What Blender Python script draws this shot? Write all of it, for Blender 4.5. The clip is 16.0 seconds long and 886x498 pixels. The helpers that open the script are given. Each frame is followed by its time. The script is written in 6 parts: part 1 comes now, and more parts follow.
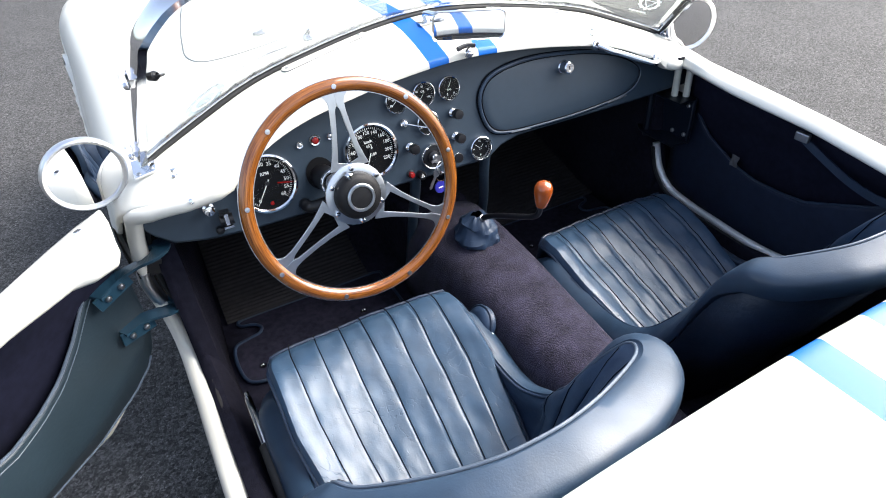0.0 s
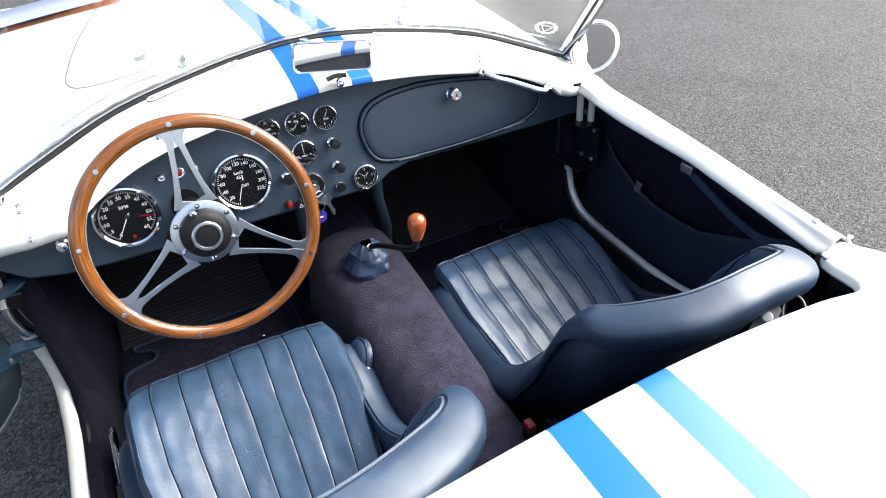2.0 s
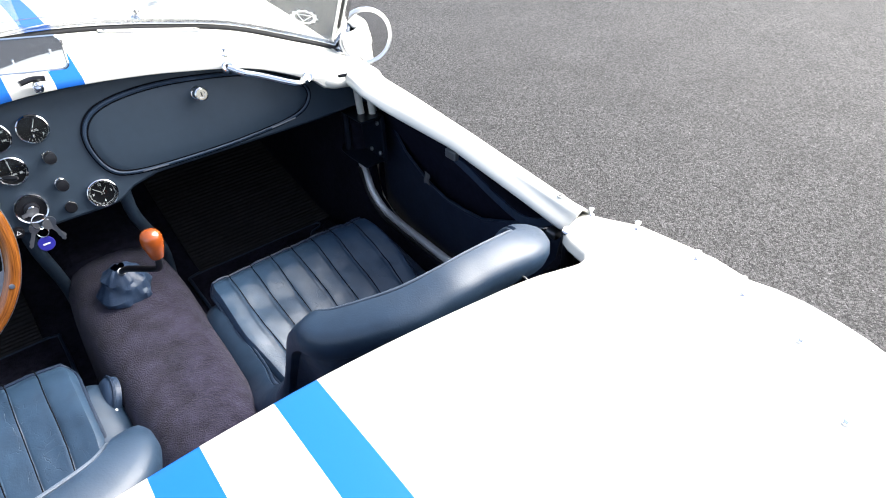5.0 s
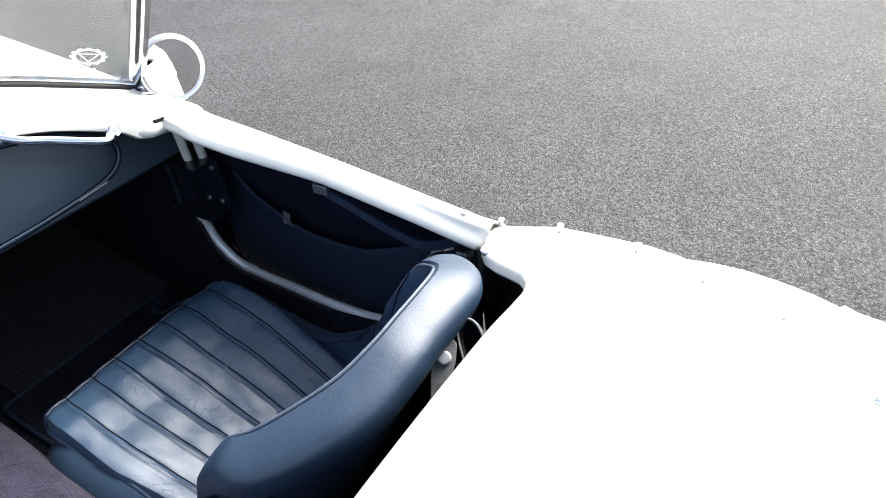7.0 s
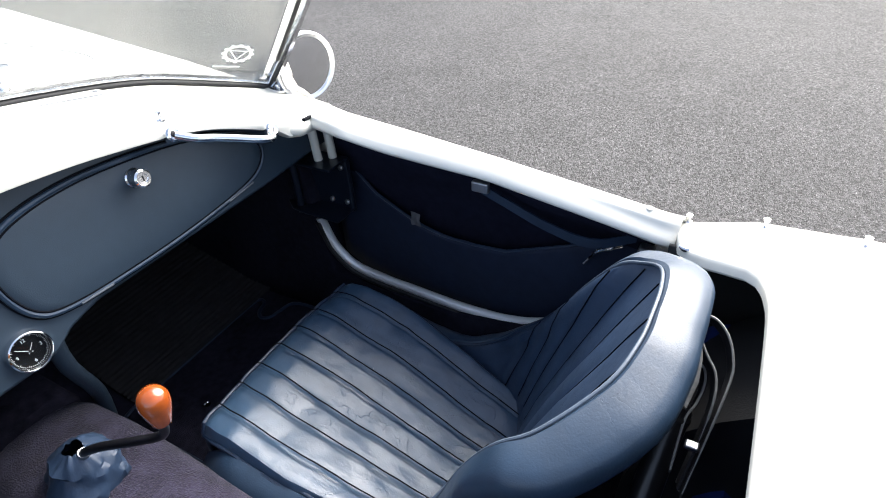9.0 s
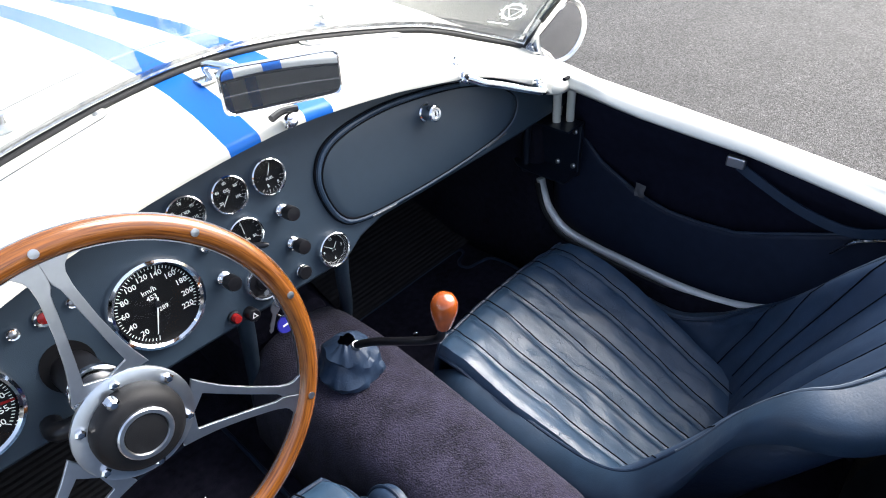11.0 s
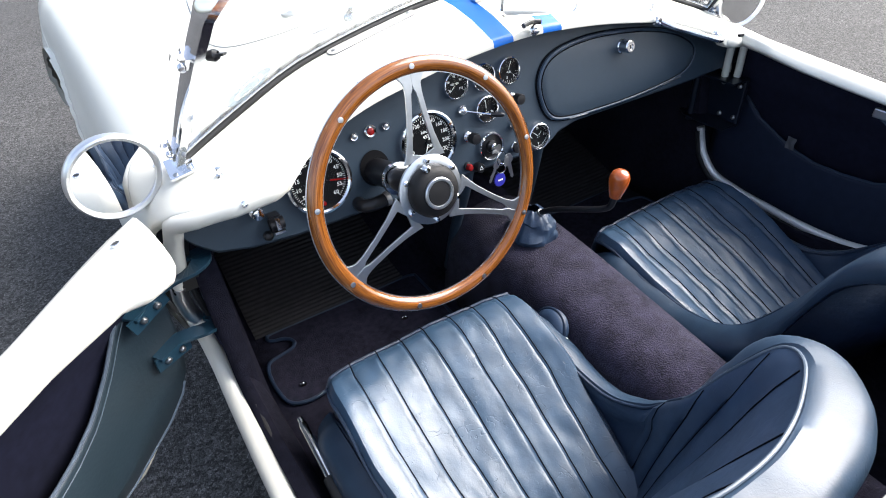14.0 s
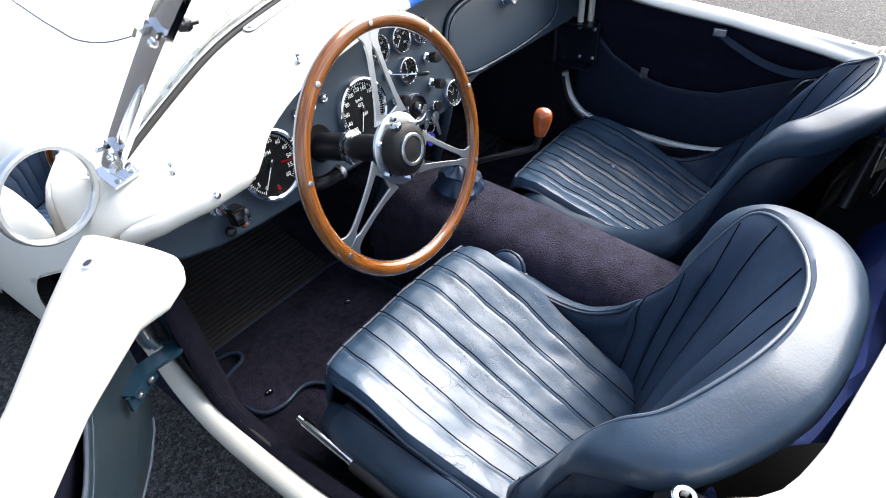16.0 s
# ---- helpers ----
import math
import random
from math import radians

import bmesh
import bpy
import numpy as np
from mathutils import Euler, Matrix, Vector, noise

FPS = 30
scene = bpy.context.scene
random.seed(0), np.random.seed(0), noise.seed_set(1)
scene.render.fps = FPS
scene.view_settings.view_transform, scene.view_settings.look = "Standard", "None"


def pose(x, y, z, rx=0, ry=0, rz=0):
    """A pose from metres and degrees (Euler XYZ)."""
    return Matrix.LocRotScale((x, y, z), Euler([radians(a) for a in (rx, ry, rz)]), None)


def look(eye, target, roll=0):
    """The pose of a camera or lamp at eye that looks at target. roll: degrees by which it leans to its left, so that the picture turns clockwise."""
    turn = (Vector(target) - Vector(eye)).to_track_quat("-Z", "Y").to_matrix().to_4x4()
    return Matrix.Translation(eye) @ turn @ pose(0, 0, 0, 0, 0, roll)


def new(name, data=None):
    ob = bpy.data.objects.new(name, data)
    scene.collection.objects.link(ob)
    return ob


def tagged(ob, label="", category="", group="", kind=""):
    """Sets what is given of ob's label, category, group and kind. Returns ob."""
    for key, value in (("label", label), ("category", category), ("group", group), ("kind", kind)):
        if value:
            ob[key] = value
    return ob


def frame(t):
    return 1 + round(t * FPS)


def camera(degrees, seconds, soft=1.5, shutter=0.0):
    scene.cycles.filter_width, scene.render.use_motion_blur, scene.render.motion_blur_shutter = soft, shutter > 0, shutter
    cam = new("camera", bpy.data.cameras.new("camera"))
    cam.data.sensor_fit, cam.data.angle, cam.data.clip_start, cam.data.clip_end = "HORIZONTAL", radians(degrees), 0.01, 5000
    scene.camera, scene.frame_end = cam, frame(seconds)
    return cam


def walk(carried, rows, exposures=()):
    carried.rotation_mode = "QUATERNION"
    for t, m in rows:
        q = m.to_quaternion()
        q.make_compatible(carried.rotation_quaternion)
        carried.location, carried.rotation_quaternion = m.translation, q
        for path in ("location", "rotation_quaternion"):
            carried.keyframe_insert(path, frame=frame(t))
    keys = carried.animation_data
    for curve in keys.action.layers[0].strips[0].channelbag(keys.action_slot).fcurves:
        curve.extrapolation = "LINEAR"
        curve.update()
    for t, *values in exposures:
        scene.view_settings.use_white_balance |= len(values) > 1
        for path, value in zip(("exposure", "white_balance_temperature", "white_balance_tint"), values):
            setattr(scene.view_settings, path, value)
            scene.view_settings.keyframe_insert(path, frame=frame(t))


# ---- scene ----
cam = camera(73.1, 16.0, soft=1.0)
PATH = [
    (0, (-0.606, -1.055, 1.279), (0.114, 0.376, 0.082), -3.2),
    (0.5, (-0.554, -1.088, 1.3), (0.159, 0.338, 0.092), -3.0),
    (1, (-0.485, -1.116, 1.309), (0.227, 0.31, 0.101), -3.0),
    (1.5, (-0.418, -1.126, 1.312), (0.297, 0.3, 0.106), -2.9),
    (2, (-0.348, -1.124, 1.31), (0.372, 0.304, 0.109), -2.9),
    (2.5, (-0.289, -1.117, 1.307), (0.434, 0.314, 0.111), -2.8),
    (3, (-0.232, -1.115, 1.299), (0.498, 0.315, 0.106), -2.7),
    (3.5, (-0.188, -1.123, 1.292), (0.552, 0.302, 0.099), -2.6),
    (4, (-0.147, -1.15, 1.277), (0.636, 0.254, 0.087), -2.6),
    (4.5, (-0.108, -1.186, 1.262), (0.759, 0.164, 0.069), -2.4),
    (5, (-0.076, -1.221, 1.24), (0.911, 0.04, 0.042), -2.2),
    (5.2, (-0.065, -1.228, 1.23), (0.976, -0.011, 0.032), -2.1),
    (7.5, (-0.043, -0.953, 1.205), (1.334, -0.161, -0.01), -3.8),
    (8, (-0.075, -0.887, 1.199), (1.314, -0.098, -0.004), -3.8),
    (10.5, (-0.317, -0.663, 1.194), (0.893, 0.368, -0.02), -3.8),
    (11, (-0.373, -0.645, 1.192), (0.756, 0.478, -0.018), -3.6),
    (11.5, (-0.431, -0.66, 1.193), (0.613, 0.55, -0.009), -3.7),
    (12, (-0.495, -0.707, 1.211), (0.445, 0.585, 0.007), -3.7),
    (12.5, (-0.551, -0.751, 1.229), (0.319, 0.587, 0.023), -3.2),
    (13, (-0.613, -0.808, 1.244), (0.214, 0.556, 0.039), -3.1),
    (13.5, (-0.665, -0.851, 1.236), (0.147, 0.521, 0.028), -3.1),
    (14, (-0.725, -0.869, 1.22), (0.087, 0.501, 0.01), -3.0),
    (14.5, (-0.779, -0.843, 1.203), (0.067, 0.501, -0.011), -3.1),
    (15, (-0.832, -0.795, 1.184), (0.118, 0.467, -0.041), -2.8),
    (15.5, (-0.884, -0.775, 1.174), (0.199, 0.374, -0.054), -3.0),
    (16, (-0.94, -0.738, 1.183), (0.281, 0.243, -0.06), -3.0),
]
walk(cam, [(t, look(eye, target, roll)) for t, eye, target, roll in PATH])


# ---- world, sun and exposure ----
SUN_ROT, SUN_EL = 96.0, 42.0
world = bpy.data.worlds.new("overcast_sky")
scene.world = world
world.use_nodes = True
wn = world.node_tree
sky = wn.nodes.new("ShaderNodeTexSky")
sky.sky_type = "NISHITA"
sky.sun_disc = False
sky.sun_elevation, sky.sun_rotation = radians(SUN_EL), radians(SUN_ROT)
sky.air_density, sky.dust_density, sky.ozone_density = 0.9, 4.0, 1.5
grey = wn.nodes.new("ShaderNodeHueSaturation")
grey.inputs["Saturation"].default_value = 0.75
wn.links.new(sky.outputs[0], grey.inputs["Color"])
wn.links.new(grey.outputs[0], wn.nodes["Background"].inputs[0])
wn.nodes["Background"].inputs[1].default_value = 0.135
sun = bpy.data.lights.new("sun", "SUN")
sun.energy, sun.angle, sun.color = 2.5, radians(58), (1.0, 0.995, 0.98)
sun_ob = new("sun", sun)
_a = radians(SUN_ROT)
sun_ob.matrix_world = look((0, 0, 0), (-math.sin(_a) * math.cos(radians(SUN_EL)), -math.cos(_a) * math.cos(radians(SUN_EL)), -math.sin(radians(SUN_EL))))
scene.view_settings.exposure = 1.75


# ---- materials ----
def material(name, color, rough=0.5, metal=0.0, var=0.12, scale=40.0, bump=0.0, bump_scale=200.0, coat=0.0, spec=0.5,
             rough_var=0.0, crack=0.0, crack_scale=60.0, dirt=0.0, detail=4.0):
    m = bpy.data.materials.new(name)
    m.use_nodes = True
    nt = m.node_tree
    n, l = nt.nodes, nt.links
    b = n["Principled BSDF"]
    b.inputs["Roughness"].default_value, b.inputs["Metallic"].default_value = rough, metal
    b.inputs["Coat Weight"].default_value, b.inputs["Coat Roughness"].default_value = coat, 0.05
    b.inputs["Specular IOR Level"].default_value = spec
    co = n.new("ShaderNodeTexCoord")
    fine, broad = n.new("ShaderNodeTexNoise"), n.new("ShaderNodeTexNoise")
    for tex, s in ((fine, scale), (broad, scale * 0.13)):
        tex.inputs["Scale"].default_value, tex.inputs["Detail"].default_value = s, detail
        l.new(co.outputs["Object"], tex.inputs["Vector"])
    add = n.new("ShaderNodeMath")
    add.operation = "ADD"
    l.new(fine.outputs["Fac"], add.inputs[0])
    l.new(broad.outputs["Fac"], add.inputs[1])
    ramp = n.new("ShaderNodeMapRange")
    ramp.inputs["From Min"].default_value, ramp.inputs["From Max"].default_value = 0.6, 1.4
    ramp.inputs["To Min"].default_value, ramp.inputs["To Max"].default_value = 1 - var, 1 + var
    l.new(add.outputs[0], ramp.inputs["Value"])
    mul = n.new("ShaderNodeVectorMath")
    mul.operation = "SCALE"
    mul.inputs[0].default_value = color
    l.new(ramp.outputs[0], mul.inputs["Scale"])
    l.new(mul.outputs["Vector"], b.inputs["Base Color"])
    m["base"] = 1
    if rough_var:
        rr = n.new("ShaderNodeMapRange")
        rr.inputs["From Min"].default_value, rr.inputs["From Max"].default_value = 0.35, 0.65
        rr.inputs["To Min"].default_value, rr.inputs["To Max"].default_value = max(0.03, rough - rough_var), rough + rough_var
        l.new(broad.outputs["Fac"], rr.inputs["Value"])
        l.new(rr.outputs[0], b.inputs["Roughness"])
    last = None
    if bump:
        tex = n.new("ShaderNodeTexNoise")
        tex.inputs["Scale"].default_value, tex.inputs["Detail"].default_value = bump_scale, 3
        l.new(co.outputs["Object"], tex.inputs["Vector"])
        bp = n.new("ShaderNodeBump")
        bp.inputs["Strength"].default_value, bp.inputs["Distance"].default_value = bump, 0.004
        l.new(tex.outputs["Fac"], bp.inputs["Height"])
        last = bp
    if crack:
        vo = n.new("ShaderNodeTexVoronoi")
        vo.feature = "DISTANCE_TO_EDGE"
        vo.inputs["Scale"].default_value = crack_scale
        warp = n.new("ShaderNodeTexNoise")
        warp.inputs["Scale"].default_value = crack_scale * 0.6
        l.new(co.outputs["Object"], warp.inputs["Vector"])
        mixv = n.new("ShaderNodeVectorMath")
        mixv.operation = "MULTIPLY_ADD"
        mixv.inputs[1].default_value = (0.05, 0.05, 0.05)
        l.new(warp.outputs["Color"], mixv.inputs[0])
        l.new(co.outputs["Object"], mixv.inputs[2])
        l.new(mixv.outputs[0], vo.inputs["Vector"])
        mr = n.new("ShaderNodeMapRange")
        mr.inputs["From Max"].default_value = 0.06
        l.new(vo.outputs["Distance"], mr.inputs["Value"])
        bp = n.new("ShaderNodeBump")
        bp.inputs["Strength"].default_value, bp.inputs["Distance"].default_value = crack, 0.003
        l.new(mr.outputs[0], bp.inputs["Height"])
        if last:
            l.new(last.outputs[0], bp.inputs["Normal"])
        last = bp
    if last:
        l.new(last.outputs[0], b.inputs["Normal"])
    return m


def paint_material():
    """Cream-white lacquer with two blue stripes along the car's middle."""
    m = material("white_paint", (0.74, 0.72, 0.64), rough=0.24, var=0.02, scale=9, coat=0.0, spec=0.3, bump=0.02, bump_scale=600)
    nt = m.node_tree
    n, l = nt.nodes, nt.links
    b = n["Principled BSDF"]
    old = b.inputs["Base Color"].links[0].from_socket
    co, sep = n.new("ShaderNodeTexCoord"), n.new("ShaderNodeSeparateXYZ")
    l.new(co.outputs["Object"], sep.inputs[0])
    ab = n.new("ShaderNodeMath")
    ab.operation = "ABSOLUTE"
    # the stripes run very slightly askew of the car's middle
    skew = n.new("ShaderNodeMath")
    skew.operation = "MULTIPLY_ADD"
    skew.inputs[1].default_value, skew.inputs[2].default_value = -0.0150, 0.0045
    l.new(sep.outputs["Y"], skew.inputs[0])
    off = n.new("ShaderNodeMath")
    off.operation = "ADD"
    l.new(sep.outputs["X"], off.inputs[0])
    l.new(skew.outputs[0], off.inputs[1])
    l.new(off.outputs[0], ab.inputs[0])
    cmp = n.new("ShaderNodeMath")
    cmp.operation = "COMPARE"
    cmp.inputs[1].default_value, cmp.inputs[2].default_value = 0.0575, 0.0225
    l.new(ab.outputs[0], cmp.inputs[0])
    mix = n.new("ShaderNodeMix")
    mix.data_type = "RGBA"
    l.new(cmp.outputs[0], mix.inputs["Factor"])
    l.new(old, mix.inputs[6])
    mix.inputs[7].default_value = (0.012, 0.13, 0.50, 1)
    l.new(mix.outputs[2], b.inputs["Base Color"])
    return m


PAINT = paint_material()
CREAM = material("cream_paint", (0.76, 0.74, 0.66), rough=0.28, var=0.04, scale=12, coat=0.4)
def leather_material(name, color, rough, spec, crease=1.0, relief=1.0):
    """Old hide: fine grain, sparse creases and patches worn glossy or dull."""
    m = material(name, color, rough=rough, var=0.25, scale=34, spec=spec)
    n, l = m.node_tree.nodes, m.node_tree.links
    b = n["Principled BSDF"]
    co = n.new("ShaderNodeTexCoord")

    def tex(kind, scale, src=None, **kw):
        t = n.new(kind)
        t.inputs["Scale"].default_value = scale
        for k, v in kw.items():
            t.inputs[k].default_value = v
        l.new(src or co.outputs["Object"], t.inputs["Vector"])
        return t

    def math_node(op, a, c):
        q = n.new("ShaderNodeMath")
        q.operation = op
        for k, v in enumerate((a, c)):
            if isinstance(v, (int, float)):
                q.inputs[k].default_value = v
            else:
                l.new(v, q.inputs[k])
        return q.outputs[0]

    def remap(v, a, c, d, e):
        q = n.new("ShaderNodeMapRange")
        for k, x in zip(("From Min", "From Max", "To Min", "To Max"), (a, c, d, e)):
            q.inputs[k].default_value = x
        l.new(v, q.inputs["Value"])
        return q.outputs[0]

    warp = tex("ShaderNodeTexNoise", 14, Detail=3.0)
    bend = n.new("ShaderNodeVectorMath")
    bend.operation = "MULTIPLY_ADD"
    bend.inputs[1].default_value = (0.10, 0.10, 0.10)
    l.new(warp.outputs["Color"], bend.inputs[0])
    l.new(co.outputs["Object"], bend.inputs[2])
    lines = []
    for scale, width, lo, hi in ((15, 0.0065, 0.50, 0.62), (52, 0.018, 0.54, 0.66)):
        vo = tex("ShaderNodeTexVoronoi", scale, bend.outputs[0])
        vo.feature = "DISTANCE_TO_EDGE"
        mask = tex("ShaderNodeTexNoise", scale * 0.42, Detail=2.0)
        line = remap(vo.outputs["Distance"], 0.0, width, 1.0, 0.0)
        lines.append(math_node("MULTIPLY", line, remap(mask.outputs["Fac"], lo, hi, 0.0, 1.0)))
    creases = math_node("MAXIMUM", lines[0], lines[1])
    broad, mid, grain = tex("ShaderNodeTexNoise", 11, Detail=3.0), tex("ShaderNodeTexNoise", 62, Detail=4.0, Distortion=0.8), tex("ShaderNodeTexNoise", 420, Detail=2.0)
    gloss = math_node("ADD", math_node("MULTIPLY", broad.outputs["Fac"], 0.6), math_node("MULTIPLY", mid.outputs["Fac"], 0.4))
    l.new(math_node("ADD", remap(gloss, 0.34, 0.66, rough - 0.05, rough + 0.07), math_node("MULTIPLY", creases, 0.15)), b.inputs["Roughness"])
    height = math_node("ADD", math_node("MULTIPLY", mid.outputs["Fac"], 0.20 * relief), math_node("MULTIPLY", grain.outputs["Fac"], 0.08))
    height = math_node("ADD", height, math_node("MULTIPLY", broad.outputs["Fac"], 0.62 * relief))
    height = math_node("SUBTRACT", height, math_node("MULTIPLY", creases, 0.32 * crease))
    bp = n.new("ShaderNodeBump")
    bp.inputs["Strength"].default_value, bp.inputs["Distance"].default_value = 0.55, 0.0042
    l.new(height, bp.inputs["Height"])
    l.new(bp.outputs[0], b.inputs["Normal"])
    # hide shows paler along the worn cracks
    old = b.inputs["Base Color"].links[0].from_socket
    mix = n.new("ShaderNodeMix")
    mix.data_type = "RGBA"
    l.new(math_node("MULTIPLY", lines[1], 0.35 * crease), mix.inputs["Factor"])
    l.new(old, mix.inputs[6])
    mix.inputs[7].default_value = (0.10, 0.12, 0.14, 1)
    l.new(mix.outputs[2], b.inputs["Base Color"])
    return m


LEATHER = leather_material("navy_leather", (0.032, 0.065, 0.112), 0.37, 0.62, 0.62, 0.8)
LEATHER_ROLL = leather_material("navy_roll_leather", (0.021, 0.043, 0.076), 0.42, 0.6, 0.10, 0.5)
LEATHER_BACK = leather_material("navy_back_leather", (0.025, 0.046, 0.086), 0.43, 0.5, 0.3, 0.6)
LEATHER_DARK = material("dark_navy_leather", (0.015, 0.029, 0.057), rough=0.45, var=0.25, scale=30, bump=0.25, bump_scale=90, crack=0.1, crack_scale=60)
SEAM = material("black_thread_seam", (0.004, 0.005, 0.008), rough=0.8, var=0.2, scale=300, spec=0.1)
MAT_RUBBER = material("ribbed_mat_rubber", (0.023, 0.022, 0.023), rough=0.75, var=0.3, scale=60, spec=0.25)
PIPING = material("leather_piping", (0.085, 0.11, 0.145), rough=0.33, var=0.2, scale=60)
VINYL = material("slate_dash_vinyl", (0.027, 0.045, 0.066), rough=0.48, var=0.08, scale=60, bump=0.12, bump_scale=900)
TEAL = material("teal_door_vinyl", (0.020, 0.034, 0.045), rough=0.40, var=0.18, scale=14, bump=0.1, bump_scale=120)
HINGE_PAINT = material("teal_hinge_paint", (0.016, 0.050, 0.080), rough=0.33, var=0.1, scale=30)
CARPET = material("plum_carpet", (0.029, 0.0255, 0.045), rough=1.0, var=0.85, scale=230, bump=1.0, bump_scale=380, spec=0.1, detail=8)
CARPET_DARK = material("dark_navy_carpet", (0.023, 0.0225, 0.037), rough=1.0, var=0.6, scale=70, bump=1.0, bump_scale=600, spec=0.1)
RUBBER = material("black_rubber", (0.012, 0.012, 0.013), rough=0.6, var=0.3, scale=80, bump=0.2, bump_scale=400)
BLACK = material("black_plastic", (0.008, 0.008, 0.010), rough=0.3, var=0.1, scale=80)
BLACK_MATT = material("black_crackle_paint", (0.012, 0.012, 0.013), rough=0.55, var=0.2, scale=200, bump=0.3, bump_scale=1500)
HUB_BLACK = material("satin_black_hub", (0.006, 0.006, 0.007), rough=0.5, var=0.2, scale=200, bump=0.2, bump_scale=1500, spec=0.3)
CHROME = material("chrome", (0.82, 0.83, 0.85), rough=0.08, metal=1.0, var=0.03, scale=40)
ALLOY = material("brushed_aluminium", (0.62, 0.65, 0.69), rough=0.30, metal=1.0, var=0.08, scale=120, bump=0.05, bump_scale=900)
STEEL = material("dull_steel", (0.42, 0.43, 0.45), rough=0.4, metal=1.0, var=0.15, scale=80)
# mirror metal with a blue-grey tint and a small diffuse share
GREY_MIRROR = material("grey_mirror_glass", (0.60, 0.64, 0.69), rough=0.015, metal=0.92, var=0.06, scale=25)
MIRROR = material("mirror_silver", (0.9, 0.9, 0.9), rough=0.01, metal=1.0, var=0.0, scale=1)
DIAL = material("dial_black", (0.005, 0.005, 0.006), rough=0.6, var=0.1, scale=100, spec=0.15)
WHITE_INK = material("white_ink", (0.88, 0.88, 0.84), rough=0.6, var=0.02)
RED = material("red_lens", (0.26, 0.010, 0.010), rough=0.25, var=0.1)
BLUE_FOB = material("blue_enamel", (0.03, 0.03, 0.30), rough=0.3, var=0.1)
BLUE_CLOTH = material("blue_canvas", (0.008, 0.03, 0.17), rough=0.8, var=0.2, scale=60, bump=0.3, bump_scale=800)
BELT = material("grey_webbing", (0.018, 0.018, 0.022), rough=0.8, var=0.25, scale=150, bump=0.4, bump_scale=900)
WEB_EDGE = material("woven_grey_edge", (0.24, 0.24, 0.23), rough=0.6, var=0.3, scale=200)
HINGE_DARK = material("dark_hinge_paint", (0.007, 0.011, 0.020), rough=0.32, var=0.15, scale=40)
RAIL = material("satin_chrome", (0.70, 0.71, 0.73), rough=0.22, metal=1.0, var=0.04, scale=40)
POCKET = material("navy_pocket_cloth", (0.012, 0.019, 0.040), rough=0.6, var=0.25, scale=40, bump=0.2, bump_scale=60, spec=0.3)
CARPET.node_tree.nodes["Principled BSDF"].inputs["Sheen Weight"].default_value = 0.12
STRIP = material("brushed_sill_metal", (0.90, 0.90, 0.88), rough=0.42, metal=0.4, var=0.05, scale=30)
LINING = material("dark_side_carpet", (0.015, 0.015, 0.025), rough=1.0, var=0.4, scale=70, bump=1.0, bump_scale=600, spec=0.1)
POST = material("dull_chrome", (0.78, 0.79, 0.81), rough=0.30, metal=1.0, var=0.05, scale=30)
INNER_CLOTH = material("inner_door_cloth", (0.011, 0.012, 0.025), rough=0.95, var=0.3, scale=60, spec=0.1)
FILLER = material("dull_filler_metal", (0.20, 0.21, 0.23), rough=0.35, metal=1.0, var=0.15, scale=60)
CLOTH_GREY = material("grey_cloth", (0.10, 0.10, 0.11), rough=0.9, var=0.3, scale=50)
STICKER = material("white_sticker", (0.72, 0.76, 0.78), rough=0.5, var=0.1)


def wood_material():
    m = material("varnished_mahogany", (0.36, 0.125, 0.022), rough=0.2, var=0.25, scale=25, coat=0.8)
    nt = m.node_tree
    n, l = nt.nodes, nt.links
    b = n["Principled BSDF"]
    co, mp, tex, ramp = n.new("ShaderNodeTexCoord"), n.new("ShaderNodeMapping"), n.new("ShaderNodeTexNoise"), n.new("ShaderNodeValToRGB")
    mp.inputs["Scale"].default_value = (26, 20, 1)
    tex.inputs["Scale"].default_value, tex.inputs["Detail"].default_value, tex.inputs["Distortion"].default_value = 1.0, 6, 0.4
    l.new(co.outputs["UV"], mp.inputs[0])
    l.new(mp.outputs[0], tex.inputs["Vector"])
    l.new(tex.outputs["Fac"], ramp.inputs[0])
    ramp.color_ramp.elements[0].position, ramp.color_ramp.elements[0].color = 0.3, (0.085, 0.024, 0.005, 1)
    ramp.color_ramp.elements[1].position, ramp.color_ramp.elements[1].color = 0.68, (0.315, 0.105, 0.016, 1)
    l.new(ramp.outputs[0], b.inputs["Base Color"])
    return m


WOOD = wood_material()
KNOB_WOOD = material("amber_wood", (0.36, 0.075, 0.012), rough=0.18, var=0.4, scale=45, coat=0.8)


